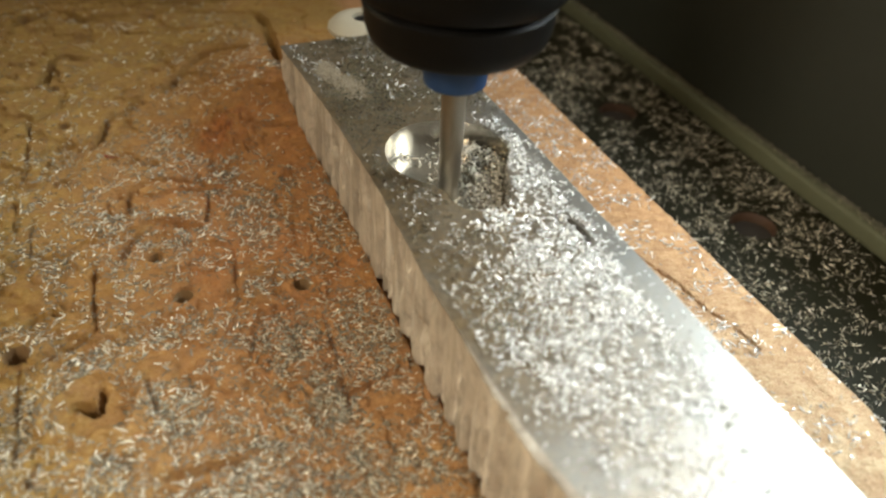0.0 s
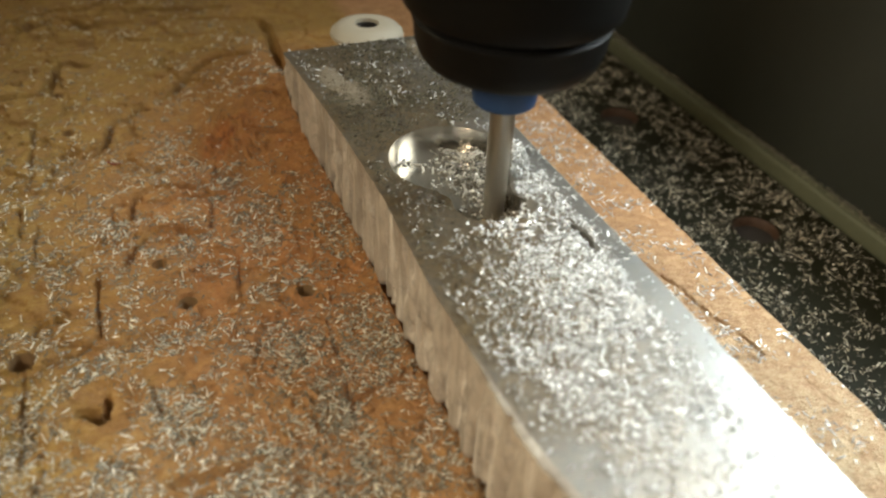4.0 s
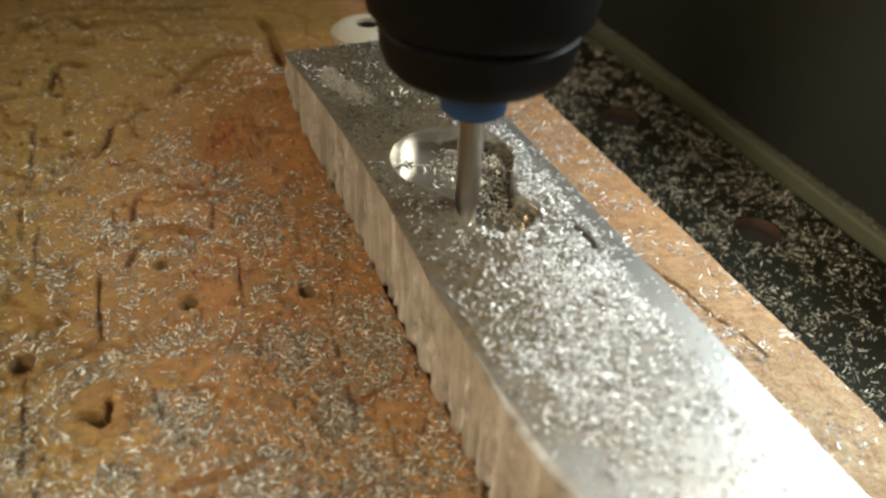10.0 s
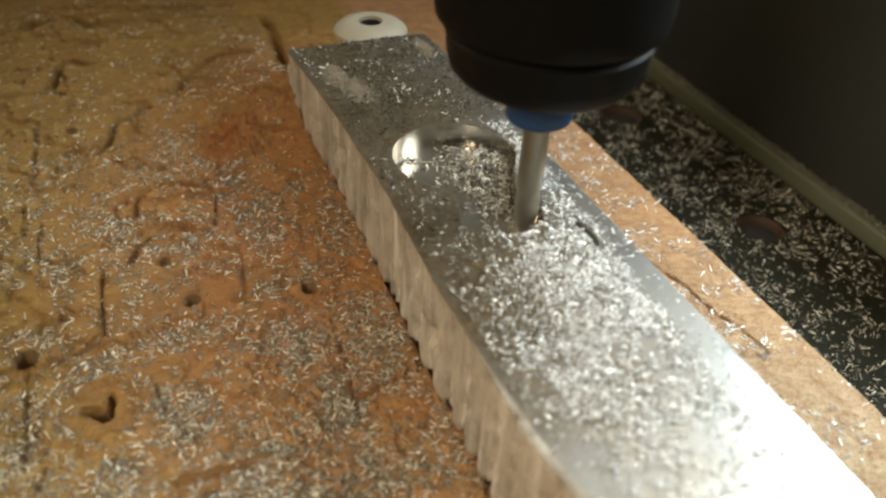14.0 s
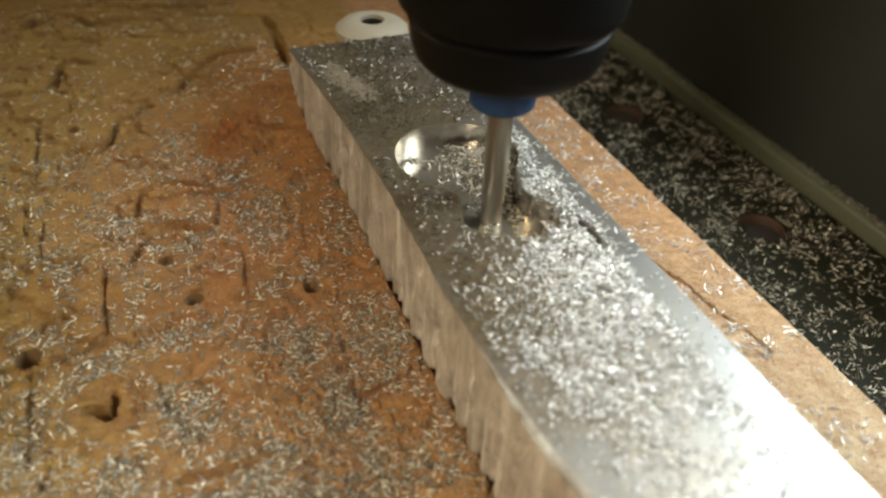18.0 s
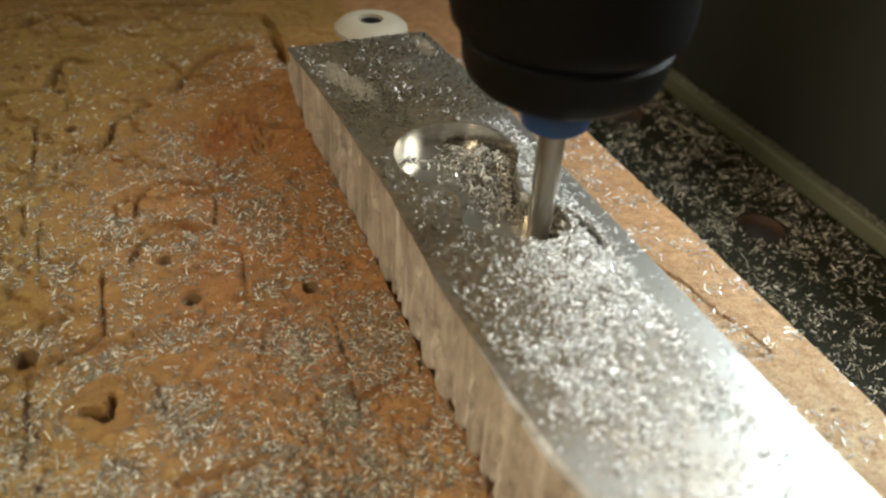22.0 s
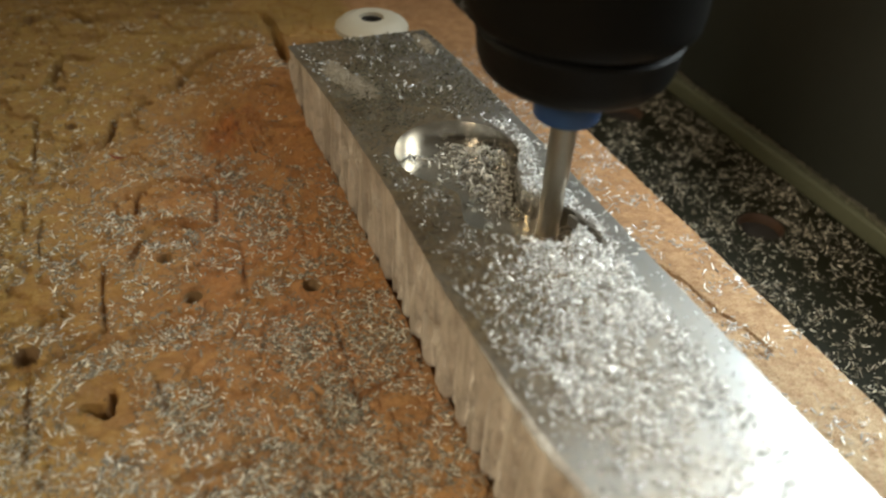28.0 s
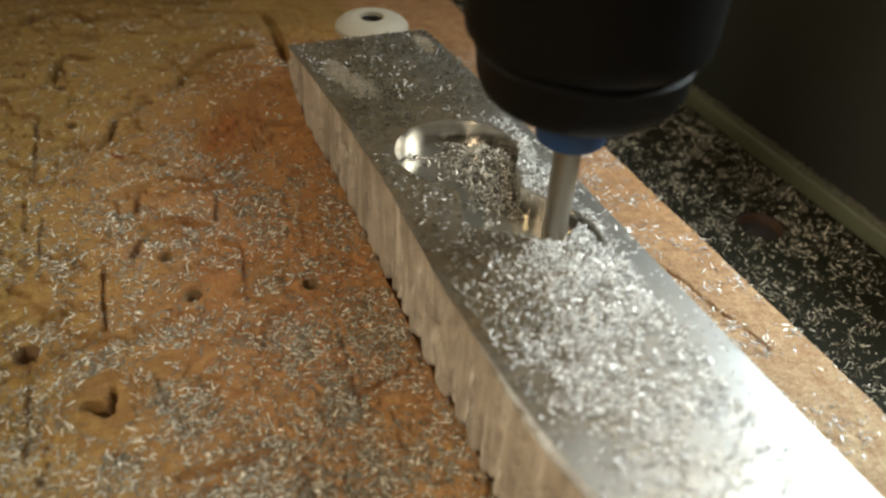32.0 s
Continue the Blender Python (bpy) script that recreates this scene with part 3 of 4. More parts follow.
# seconds, x and y of the spindle's axis in millimetres
SPINDLE_ROWS = (
    (0.00, -2.41, 4.36), (0.25, -2.61, 2.45), (0.50, -2.43, 0.72), (0.75, -1.10, -0.69),
    (1.00, 0.51, -1.45), (1.25, 1.85, -1.02), (1.50, 2.68, 0.12), (1.75, 2.47, 2.01),
    (2.00, 1.55, 3.69), (2.25, -0.26, 4.04), (2.50, -1.99, 3.47), (2.75, -2.65, 1.62),
    (3.00, -2.49, -0.41), (3.25, -1.22, -1.36), (3.50, 0.50, -2.04), (3.75, 1.44, -1.33),
    (4.00, 1.78, -0.27), (4.25, 1.44, 0.75), (4.50, 0.56, 1.39), (4.75, -0.58, 1.41),
    (5.00, -1.60, 0.78), (5.25, -2.17, -0.32), (5.50, -2.12, -1.57), (5.75, -0.43, -2.46),
    (6.00, 1.06, -2.94), (6.25, 2.17, -2.25), (6.50, 2.61, -1.03), (6.75, 1.86, 0.66),
    (7.00, 0.50, 1.88), (7.25, -1.31, 1.33), (7.50, -2.82, 0.09), (7.75, -3.04, -1.29),
    (8.00, -2.46, -2.64), (8.25, -1.03, -3.65), (8.50, 0.64, -4.13), (8.75, 2.11, -3.63),
    (9.00, 2.90, -2.54), (9.25, 2.12, -0.78), (9.50, 0.62, 0.63), (9.75, -1.29, 0.42),
    (10.00, -2.88, -0.56), (10.25, -3.16, -2.04), (10.50, -2.60, -3.57), (10.75, -1.10, -4.62),
    (11.00, 0.68, -5.09), (11.25, 2.28, -4.58), (11.50, 3.22, -3.47), (11.75, 2.61, -1.79),
    (12.00, 1.21, -0.35), (12.25, -0.79, -0.13), (12.50, -2.60, -0.71), (12.75, -3.31, -2.20),
    (13.00, -3.17, -3.93), (13.25, -1.94, -5.32), (13.50, -0.25, -6.24), (13.75, 1.53, -6.34),
    (14.00, 2.96, -5.76), (14.25, 3.22, -4.41), (14.50, 3.10, -2.74), (14.75, 2.14, -2.09),
    (15.00, 0.97, -1.93), (15.25, -0.18, -2.27), (15.50, -1.10, -3.08), (15.75, -1.61, -4.21),
    (16.00, -1.62, -5.45), (16.25, -1.13, -6.59), (16.50, -0.22, -7.41), (16.75, 1.69, -7.30),
    (17.00, 3.19, -6.87), (17.25, 3.69, -5.42), (17.50, 3.34, -3.74), (17.75, 1.85, -2.25),
    (18.00, -0.08, -1.35), (18.25, -2.00, -1.83), (18.50, -3.54, -2.96), (18.75, -4.09, -4.50),
    (19.00, -3.89, -5.90), (19.25, -2.50, -6.46), (19.50, -1.28, -6.30), (19.75, -1.87, -4.74),
    (20.00, -2.98, -3.42), (20.25, -3.88, -4.26), (20.50, -4.45, -5.64), (20.75, -4.24, -6.33),
    (21.00, -3.43, -6.97), (21.25, -1.88, -8.00), (21.50, -0.02, -8.74), (21.75, 1.97, -8.55),
    (22.00, 3.58, -7.79), (22.25, 4.17, -6.48), (22.50, 3.96, -4.99), (22.75, 2.79, -3.53),
    (23.00, 1.11, -2.58), (23.25, -0.97, -2.79), (23.50, -2.62, -3.79), (23.75, -2.76, -5.69),
    (24.00, -2.07, -7.68), (24.25, -0.78, -8.95), (24.50, 0.86, -9.63), (24.75, 2.66, -9.52),
    (25.00, 4.14, -8.79), (25.25, 4.55, -7.41), (25.50, 4.60, -5.75), (25.75, 3.50, -5.05),
    (26.00, 2.20, -5.12), (26.25, 1.15, -5.93), (26.50, 0.70, -7.23), (26.75, 1.01, -8.62),
    (27.00, 1.99, -9.68), (27.25, 3.37, -10.11), (27.50, 4.74, -9.80), (27.75, 5.42, -8.24),
    (28.00, 5.60, -6.83), (28.25, 4.28, -5.54), (28.50, 2.53, -5.00), (28.75, 0.89, -6.16),
    (29.00, -0.06, -7.94), (29.25, 0.87, -9.70), (29.50, 2.46, -11.06), (29.75, 3.85, -11.29),
    (30.00, 5.11, -10.82), (30.25, 6.21, -9.72), (30.50, 6.63, -8.38), (30.75, 5.55, -6.98),
    (31.00, 3.93, -6.19), (31.25, 2.20, -7.00), (31.50, 1.09, -8.52), (31.75, 1.89, -10.15),
    (32.00, 3.32, -11.91),
)

TOOL_R = 1.6


def sway(y):
    """The bar is a little bent towards its far end."""
    return -0.0009 * np.clip(np.asarray(y, float) - 5, 0, None) ** 2


def outline(upto):
    """Pocket rim, as radii round the hub, after the cutter's way to that time."""
    angles = np.linspace(0, 2 * math.pi, 240, endpoint=False)
    discs = [(-0.4, 10.0, 8.8), (0.0, 4.0, 5.6), (0.0, 1.6, 4.65)]
    rows = np.array(SPINDLE_ROWS)
    for t in np.arange(0, upto + 0.01, 0.05):
        discs.append((np.interp(t, rows[:, 0], rows[:, 1]), np.interp(t, rows[:, 0], rows[:, 2]), TOOL_R))
    # the middle of each loop is cut too
    for t in np.arange(0, upto + 0.01, 0.5):
        w = (rows[:, 0] > t - 1.4) & (rows[:, 0] < t + 1.4) & (rows[:, 0] <= upto)
        if w.any():
            discs.append((rows[w, 1].mean(), rows[w, 2].mean(), 2.6))
    r = np.linspace(0, 22, 441)
    px = HUB[0] + np.cos(angles)[:, None] * r
    py = HUB[1] + np.sin(angles)[:, None] * r
    inside = np.zeros(px.shape, bool)
    for cx, cy, rad in discs:
        inside |= (px - cx) ** 2 + (py - cy) ** 2 < rad * rad
    rad = np.array([r[np.nonzero(k)[0].max()] for k in inside])
    rad = (np.roll(rad, 1) + 2 * rad + np.roll(rad, -1)) / 4
    return angles, rad


def rim_points(radii, angles):
    return [(HUB[0] + r * math.cos(a), HUB[1] + r * math.sin(a)) for a, r in zip(angles, radii)]


CUT_TIMES = [0.5 * k for k in range(65)]
# an older cut beside the pocket: its middle line in millimetres, half width and depth
SLOT = [(7.4, -8.6), (8.0, -10.4), (8.25, -12.4), (8.2, -14.2), (7.9, -15.6)]
SLOT_HALF, SLOT_DEEP = 0.5, 1.6


def slot_rim():
    """Outline of the older cut, counter-clockwise, tapered towards its far end."""
    near, far = [], []
    for k, (px, py) in enumerate(SLOT):
        half = SLOT_HALF * (0.35, 0.7, 0.95, 1.0, 0.6)[k]
        near.append((px + half, py))
        far.append((px - half, py))
    return near[::-1] + far


def worn(y):
    """Width of the rounding on the sawn edge, broader towards the near end."""
    return 0.04 + 1.1 * np.clip((-24 - np.asarray(y, float)) / 14, 0, 1)


def sawn_edge(y):
    """How far the hand-sawn side strays from straight."""
    return np.interp(y, (-130, -55, -48, -44.7, -41.5, -38, -33, -28, -23, -16, -6, 3, 60), (1.0, 1.0, 0.6, 0.05, -0.6, -0.9, -0.95, -0.75, -0.6, -0.8, -0.45, -0.05, -0.15))


def aluminium_bar():
    base = new("aluminium_bar")
    tagged(base, "sawn aluminium flat bar with a milled pocket, covered in chips", "metal bar")
    angles, last = outline(32.0)
    rim = rim_points(last, angles)
    from mathutils import geometry
    x, e = BAR_X, SHARP_EDGE
    bend = [float(k) for k in np.linspace(5, BAR_Y1, 16)]
    left = [float(k) for k in np.linspace(BAR_Y1, BAR_Y0, 130)]
    outer = [(x - e, BAR_Y0)] + [(x - e + float(sway(k)), k) for k in bend] + [(-x + float(worn(k) + sway(k) + sawn_edge(k)), k) for k in left]
    slot = slot_rim()
    tris = geometry.tessellate_polygon([[Vector((*p, 0)) for p in loop] for loop in (outer, rim, slot)])
    flat = outer + rim + slot
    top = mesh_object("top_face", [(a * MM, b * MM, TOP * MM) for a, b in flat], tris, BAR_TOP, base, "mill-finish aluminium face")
    bm = bmesh.new()
    bm.from_mesh(top.data)
    bmesh.ops.recalc_face_normals(bm, faces=bm.faces)
    if sum(f.normal.z for f in bm.faces) < 0:
        bmesh.ops.reverse_faces(bm, faces=bm.faces)
    bm.to_mesh(top.data)
    bm.free()
    # pocket wall and floor
    n = len(rim)
    v = [(a * MM, b * MM, TOP * MM) for a, b in rim] + [(a * MM, b * MM, FLOOR_Z * MM) for a, b in rim]
    f = [(i, (i + 1) % n, (i + 1) % n + n, i + n) for i in range(n)]
    mesh_object("pocket_wall", v, f, POCKET, base, "bright freshly milled pocket wall", smooth=True)
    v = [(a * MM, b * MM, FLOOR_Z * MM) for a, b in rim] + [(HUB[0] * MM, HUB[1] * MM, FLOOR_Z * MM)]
    mesh_object("pocket_floor", v, [(i, (i + 1) % n, n) for i in range(n)], POCKET_FLOOR, base, "freshly milled pocket floor, its dark reflection put into the colour")
    n = len(slot)
    v = [(a * MM, b * MM, TOP * MM) for a, b in slot] + [(a * MM, b * MM, (TOP - SLOT_DEEP) * MM) for a, b in slot]
    # walls and bottom of the cut get a dark colour as painted shade
    mesh_object("old_cut", v, [(i, (i + 1) % n, (i + 1) % n + n, i + n) for i in range(n)] + [tuple(range(n, 2 * n))], GRIME_SHADE, base, "short older cut, coloured dark for the shade in it")
    # sides: rounded edges, curved saw marks
    for side in (-1, 1):
        edge = 0.3 if side < 0 else SHARP_EDGE
        zs = np.concatenate([np.linspace(0, 0.6, 4), np.linspace(1.0, TOP - edge, 26)])
        ys = np.arange(BAR_Y0, BAR_Y1 + 0.01, 0.22 if side < 0 else 1.5)
        ys[-1] = BAR_Y1
        gy, gz = np.meshgrid(ys, zs, indexing="ij")
        gx = np.full(gy.shape, -x)
        lean = gy + 0.06 * gz + 0.006 * (gz - 6) ** 2 + wave(gy, gz * 0.15, 21, 5.0) * 2.4
        saw = (lean / 4.6) % 1.0
        mark = (1 - np.sin(math.pi * saw)) ** 2.2
        tooth = (0.30 * (1 - np.sin(math.pi * saw)) + 0.85 * mark) * (0.8 + wave(gy, gz, 22, 3.0)) * (1 - np.clip(gz / TOP, 0, 1) ** 9)
        tooth = tooth + 0.5 * fade(0.30 - wave(gy, gz * 0.4, 26, 1.6), 0.06) + 0.22 * np.abs(wave(gy, gz * 0.12, 27, 1.1))
        rng = np.random.RandomState(28)
        for k in range(46):
            cy, cz, tall = -48 + 98 * rng.rand(), 3 + 11 * rng.rand(), 0.9 + 1.4 * rng.rand()
            gx = gx + (0.5 + 0.6 * rng.rand()) * fade(np.hypot((gy - cy - 0.12 * (gz - cz)) / 0.32, (gz - cz) / tall) - 0.5, 0.6)
        gx = gx + tooth + 0.10 * wave(gy, gz, 23, 1.2) + 0.06 * wave(gy, gz, 24, 0.5)
        ragged = 0.7 + 1.3 * mark + wave(gy, gz * 0, 25, 1.0)
        gx = gx + 1.6 * fade(gz - ragged * 0.75, 0.4)
        rows = [np.stack([gx, gy, gz], -1)]
        for k in range(1, 7):
            a = k / 6 * math.pi / 2
            ex = gx[:, -1:] * (1 - k / 6) + (-x) * (k / 6)
            wide = worn(gy[:, -1:]) if side < 0 else edge
            rows.append(np.stack([ex + wide * (1 - math.cos(a)), gy[:, -1:], np.full((len(ys), 1), TOP - edge + edge * math.sin(a))], -1))
        g = np.concatenate(rows, 1)
        if side > 0:
            g[..., 0] *= -1
        g[..., 0] += sway(g[..., 1]) + (sawn_edge(g[..., 1]) if side < 0 else 0)
        i = np.arange(len(ys) * g.shape[1]).reshape(len(ys), -1)
        for name, columns, material, label in (("sawn_side", i[:, :-5], BAR_SIDE, "saw-marked long side"), ("worn_edge", i[:, -6:], DULL_EDGE, "worn edge of the bar, coloured darker against its highlight")):
            j = np.arange(columns.size).reshape(columns.shape)
            q = np.stack([j[:-1, :-1], j[:-1, 1:], j[1:, 1:], j[1:, :-1]], -1).reshape(-1, 4)
            if side > 0:
                q = q[:, ::-1]
            mesh_object(name, (g.reshape(-1, 3)[columns.reshape(-1)] * MM).tolist(), q.tolist(), material, base, label, smooth=True)
    for y in (BAR_Y0, BAR_Y1):
        part("bar_end", box((-x + 1.0 + float(sway(y))) * MM, (x - 1.0 + float(sway(y))) * MM, (y - 0.1) * MM, (y + 0.1) * MM, 0, (TOP - 0.15) * MM, 0.0), BAR_SIDE, base)
    part("underside", box((-x + 3.5) * MM, (x - 1.2) * MM, BAR_Y0 * MM, (BAR_Y1 - 0.5) * MM, 0, 0.0006), BAR_SIDE, base)
    return base


bar = aluminium_bar()


def uncut_steps():
    """The metal still standing ahead of the cutter: one crescent for each loop."""
    made = []
    angles, before = outline(CUT_TIMES[0])
    for t0, t1 in zip(CUT_TIMES, CUT_TIMES[1:]):
        _, after = outline(t1)
        grow = (after - before) > 0.05
        if grow.any():
            v, f = [], []
            for k in range(len(angles)):
                k2 = (k + 1) % len(angles)
                if not (grow[k] or grow[k2]):
                    continue
                s = len(v)
                for kk in (k, k2):
                    for r in (before[kk], max(after[kk] - 0.004, before[kk])):
                        for z in (FLOOR_Z - 0.5, TOP):
                            v.append(((HUB[0] + r * math.cos(angles[kk])) * MM, (HUB[1] + r * math.sin(angles[kk])) * MM, z * MM))
                f += [(s + 1, s + 3, s + 7, s + 5), (s, s + 1, s + 5, s + 4), (s + 2, s + 6, s + 7, s + 3), (s, s + 2, s + 3, s + 1), (s + 4, s + 5, s + 7, s + 6)]
            ob = mesh_object("uncut_step", v, f, BAR_TOP, bar)
            me = ob.data
            me.materials.append(POCKET)
            for p in me.polygons:
                p.material_index = 0 if abs(p.normal.z) > 0.5 else 1
            made.append((ob, t0, t1, np.where(grow, before, after), after.copy()))
            before = np.where(grow, np.maximum(before, after), before)
    return made


steps = uncut_steps()

# ---- hold-down screw at the bar's far end ----
hold = new("hold_down_screw")
hold.matrix_world = pose(0.0030, 0.0580, 0.0)
tagged(hold, "white domed plastic washer on a hold-down screw overlapping the bar", "screw")
part("washer", lathe([(0.0021, 0.0), (0.0067, 0.0), (0.0069, 0.0003), (0.0068, 0.0009), (0.0058, 0.0018), (0.0045, 0.0023), (0.0034, 0.0025),
                      (0.0023, 0.0024), (0.0021, 0.0002)], 48), NYLON, hold, "white domed nylon washer").location.z = 0.0153
# head fills the washer's hole; its black colour paints the recess's shade
part("screw", lathe([(0.0015, -0.008), (0.0015, 0.0150), (0.00205, 0.0152), (0.00205, 0.0171), (0.0014, 0.0171), (0.0012, 0.0162), (0.0, 0.0162)], 24), STEEL, hold, "steel screw in the washer's hole, coloured dark as its shaded recess")
part("spacer", lathe([(0.0028, 0.0), (0.0030, 0.0003), (0.0030, 0.0151), (0.0027, 0.0152)], 32), WOOD, hold, "brown wooden spacer under the washer")

# ---- spindle ----


CUT = FLOOR_Z + 0.05


def make_spindle():
    """Origin at the cutter's tip, just over the pocket's floor."""
    sp = new("milling_spindle")
    tagged(sp, "black router spindle with collet nut and blue-collared end mill", "spindle")
    z0 = CUT

    def turned(name, profile, mat, label, parent=sp, n=72):
        return part(name, lathe([(r * MM, (z - z0) * MM) for r, z in profile], n), mat, parent, label)

    turned("spindle_body", [(10.7, 43.2), (12.2, 43.4), (12.75, 44.0), (12.95, 45.5), (13.05, 65), (13.2, 66), (16, 68), (16.6, 69), (16.6, 160), (15.5, 161)], BODY, "black anodised spindle body")
    turned("collet_nut", [(4.7, 36.9), (8.9, 36.6), (9.9, 36.9), (10.8, 37.9), (11.25, 39.3), (11.5, 41.7), (11.7, 42.2), (11.4, 42.5), (10.8, 42.8), (10.8, 43.2)], NUT, "black collet nut with a rounded shoulder")
    turned("depth_collar", [(1.62, 31.0), (3.6, 31.0), (3.95, 31.35), (4.15, 33.2), (4.15, 37.0), (1.62, 37.0)], BLUE, "blue plastic depth collar")
    bit = turned("end_mill", [(1.55, 21.6), (1.6, 21.8), (1.6, 38)], CARBIDE, "bright carbide end mill shank", n=40)
    # fluted end: two lobes that twist
    bm = bmesh.new()
    rings = []
    levels, sides = 34, 28
    for k in range(levels + 1):
        z = CUT + (21.7 - CUT) * k / levels
        twist = (z - CUT) * 0.55
        ring = []
        for i in range(sides):
            a = 2 * math.pi * i / sides
            lobe = 0.5 + 0.5 * math.cos(2 * a)
            r = 1.36 + 0.21 * lobe ** 0.7
            u = max(0.0, (k - levels + 6) / 6)
            r = r * (1 - u) + 1.57 * u
            ring.append(bm.verts.new((r * math.cos(a + twist) * MM, r * math.sin(a + twist) * MM, (z - z0) * MM)))
        rings.append(ring)
    for a, b in zip(rings, rings[1:]):
        for i in range(sides):
            bm.faces.new((a[i], a[(i + 1) % sides], b[(i + 1) % sides], b[i]))
    bm.faces.new(rings[0][::-1])
    bm.faces.new(rings[-1])
    part("fluted_tip", bm, CARBIDE, bit, "twisted cutting flutes of the end mill")
    return sp, bit


spindle, bit = make_spindle()

# ---- chips ----


def chip_mesh(name, places, heights, seed, parent=None, long=(0.35, 1.0), flat=0.35, material=None, wide=(0.085, 0.20), curl=0.35, thick=0.05):
    """Many small flakes in one mesh, most nearly straight; places and heights in millimetres."""
    rng = np.random.RandomState(seed)
    n = len(places)
    length = rng.uniform(*long, n) * (0.6 + 0.8 * rng.rand(n) ** 2)
    width = rng.uniform(*wide, n) * (0.7 + 0.6 * rng.rand(n))
    bent = 0.08 + curl * rng.rand(n) + 1.5 * (rng.rand(n) < 0.06)
    turn = rng.uniform(0, 2 * math.pi, n)
    tip, roll = rng.normal(0, flat, n), rng.normal(0, flat * 1.6, n)
    st = np.linspace(-0.5, 0.5, 4)
    ang = bent[:, None] * st
    cx = length[:, None] * np.sin(ang) / bent[:, None]
    cz = length[:, None] * (1 - np.cos(ang)) / bent[:, None]
    tw = roll[:, None] + rng.normal(0, 0.35, n)[:, None] * st * 2
    taper = rng.rand(n, 1)
    w = width[:, None] * (1 - 0.5 * taper * (st + 0.5) - 0.3 * rng.rand(n, 4) * (np.abs(st) > 0.4))
    pts = []
    for sy, sz in ((-0.5, -0.5), (0.5, -0.5), (0.5, 0.5), (-0.5, 0.5)):
        yy, zz = w * sy, thick * sz
        pts.append(np.stack([cx, yy * np.cos(tw) - zz * np.sin(tw), cz + yy * np.sin(tw) + zz * np.cos(tw)], -1))
    p = np.stack(pts, 2)  # n, 4, 4, 3
    side = rng.rand(n) < 0.3
    p[side] = np.stack([p[side][..., 0], -p[side][..., 2], p[side][..., 1]], -1)
    c, s = np.cos(tip)[:, None, None], np.sin(tip)[:, None, None]
    p = np.stack([p[..., 0] * c - p[..., 2] * s, p[..., 1], p[..., 0] * s + p[..., 2] * c], -1)
    c, s = np.cos(turn)[:, None, None], np.sin(turn)[:, None, None]
    p = np.stack([p[..., 0] * c - p[..., 1] * s, p[..., 0] * s + p[..., 1] * c, p[..., 2]], -1)
    p[..., 2] -= p[..., 2].min(axis=(1, 2))[:, None, None]
    p = p.reshape(n, 16, 3)
    p[..., :2] += np.asarray(places)[:, None, :]
    p[..., 2] += np.asarray(heights)[:, None]
    quads = []
    for k in range(3):
        for j in range(4):
            quads.append((k * 4 + j, k * 4 + (j + 1) % 4, k * 4 + 4 + (j + 1) % 4, k * 4 + 4 + j))
    quads += [(3, 2, 1, 0), (12, 13, 14, 15)]
    q = (np.array(quads)[None] + (np.arange(n) * 16)[:, None, None]).reshape(-1, 4)
    me = bpy.data.meshes.new(name)
    me.vertices.add(n * 16)
    me.vertices.foreach_set("co", (p.reshape(-1) * MM).astype(np.float32))
    me.loops.add(q.size)
    me.loops.foreach_set("vertex_index", q.reshape(-1).astype(np.int32))
    me.polygons.add(len(q))
    me.polygons.foreach_set("loop_start", (np.arange(len(q)) * 4).astype(np.int32))
    me.update(calc_edges=True)
    me.materials.append(material or CHIPS)
    ob = new(name, me)
    if parent:
        ob.parent = parent
    return ob


def scatter(n, x0, x1, y0, y1, seed, density):
    rng = np.random.RandomState(seed)
    x, y = rng.uniform(x0, x1, n), rng.uniform(y0, y1, n)
    keep = rng.rand(n) < density(x, y)
    return x[keep], y[keep]


def in_radii(x, y, radii):
    a = np.arctan2(y - HUB[1], x - HUB[0]) % (2 * math.pi)
    i = (a / (2 * math.pi) * len(radii)).astype(int) % len(radii)
    return np.hypot(x - HUB[0], y - HUB[1]) < radii[i]


FINAL = outline(32.0)[1]


def bar_density(x, y):
    """Share of the fullest litter at places on the bar's face."""
    clump = 0.75 + 0.9 * wave(x, y, 31, 4.0) + 0.8 * wave(x, y, 32, 1.5)
    d = clump * np.interp(y, (-62, -46, -38, -30, -14, -2, 20, 50), (0.05, 0.14, 0.36, 0.75, 1.0, 0.9, 0.6, 0.6))
    # swept clean along both edges
    d = d * (1 - 0.93 * fade(10.6 + 0.05 * np.minimum(y, 0) + wave(x, y, 33, 5) * 1.6 - x, 0.9) * fade(y - 14, 6))
    d = d * (1 - 0.75 * fade(x + 10.2 + wave(x, y, 34, 4) * 2, 2.0) * fade(y + 12, 8))
    # barer metal beside the pocket and towards the far edge
    d = d * (1 - 0.80 * fade(np.hypot((x + 8) / 6.5, (y - 9) / 25) - 0.8, 0.5))
    d = d * (1 - 0.85 * fade(np.hypot((x + 8.5) / 3, (y - 35) / 5) - 0.8, 0.4))
    d = d * (1 - 0.7 * fade(np.hypot((x - 9.5) / 2.2, (y - 27) / 8) - 0.8, 0.4))
    return np.clip(d, 0, 1)


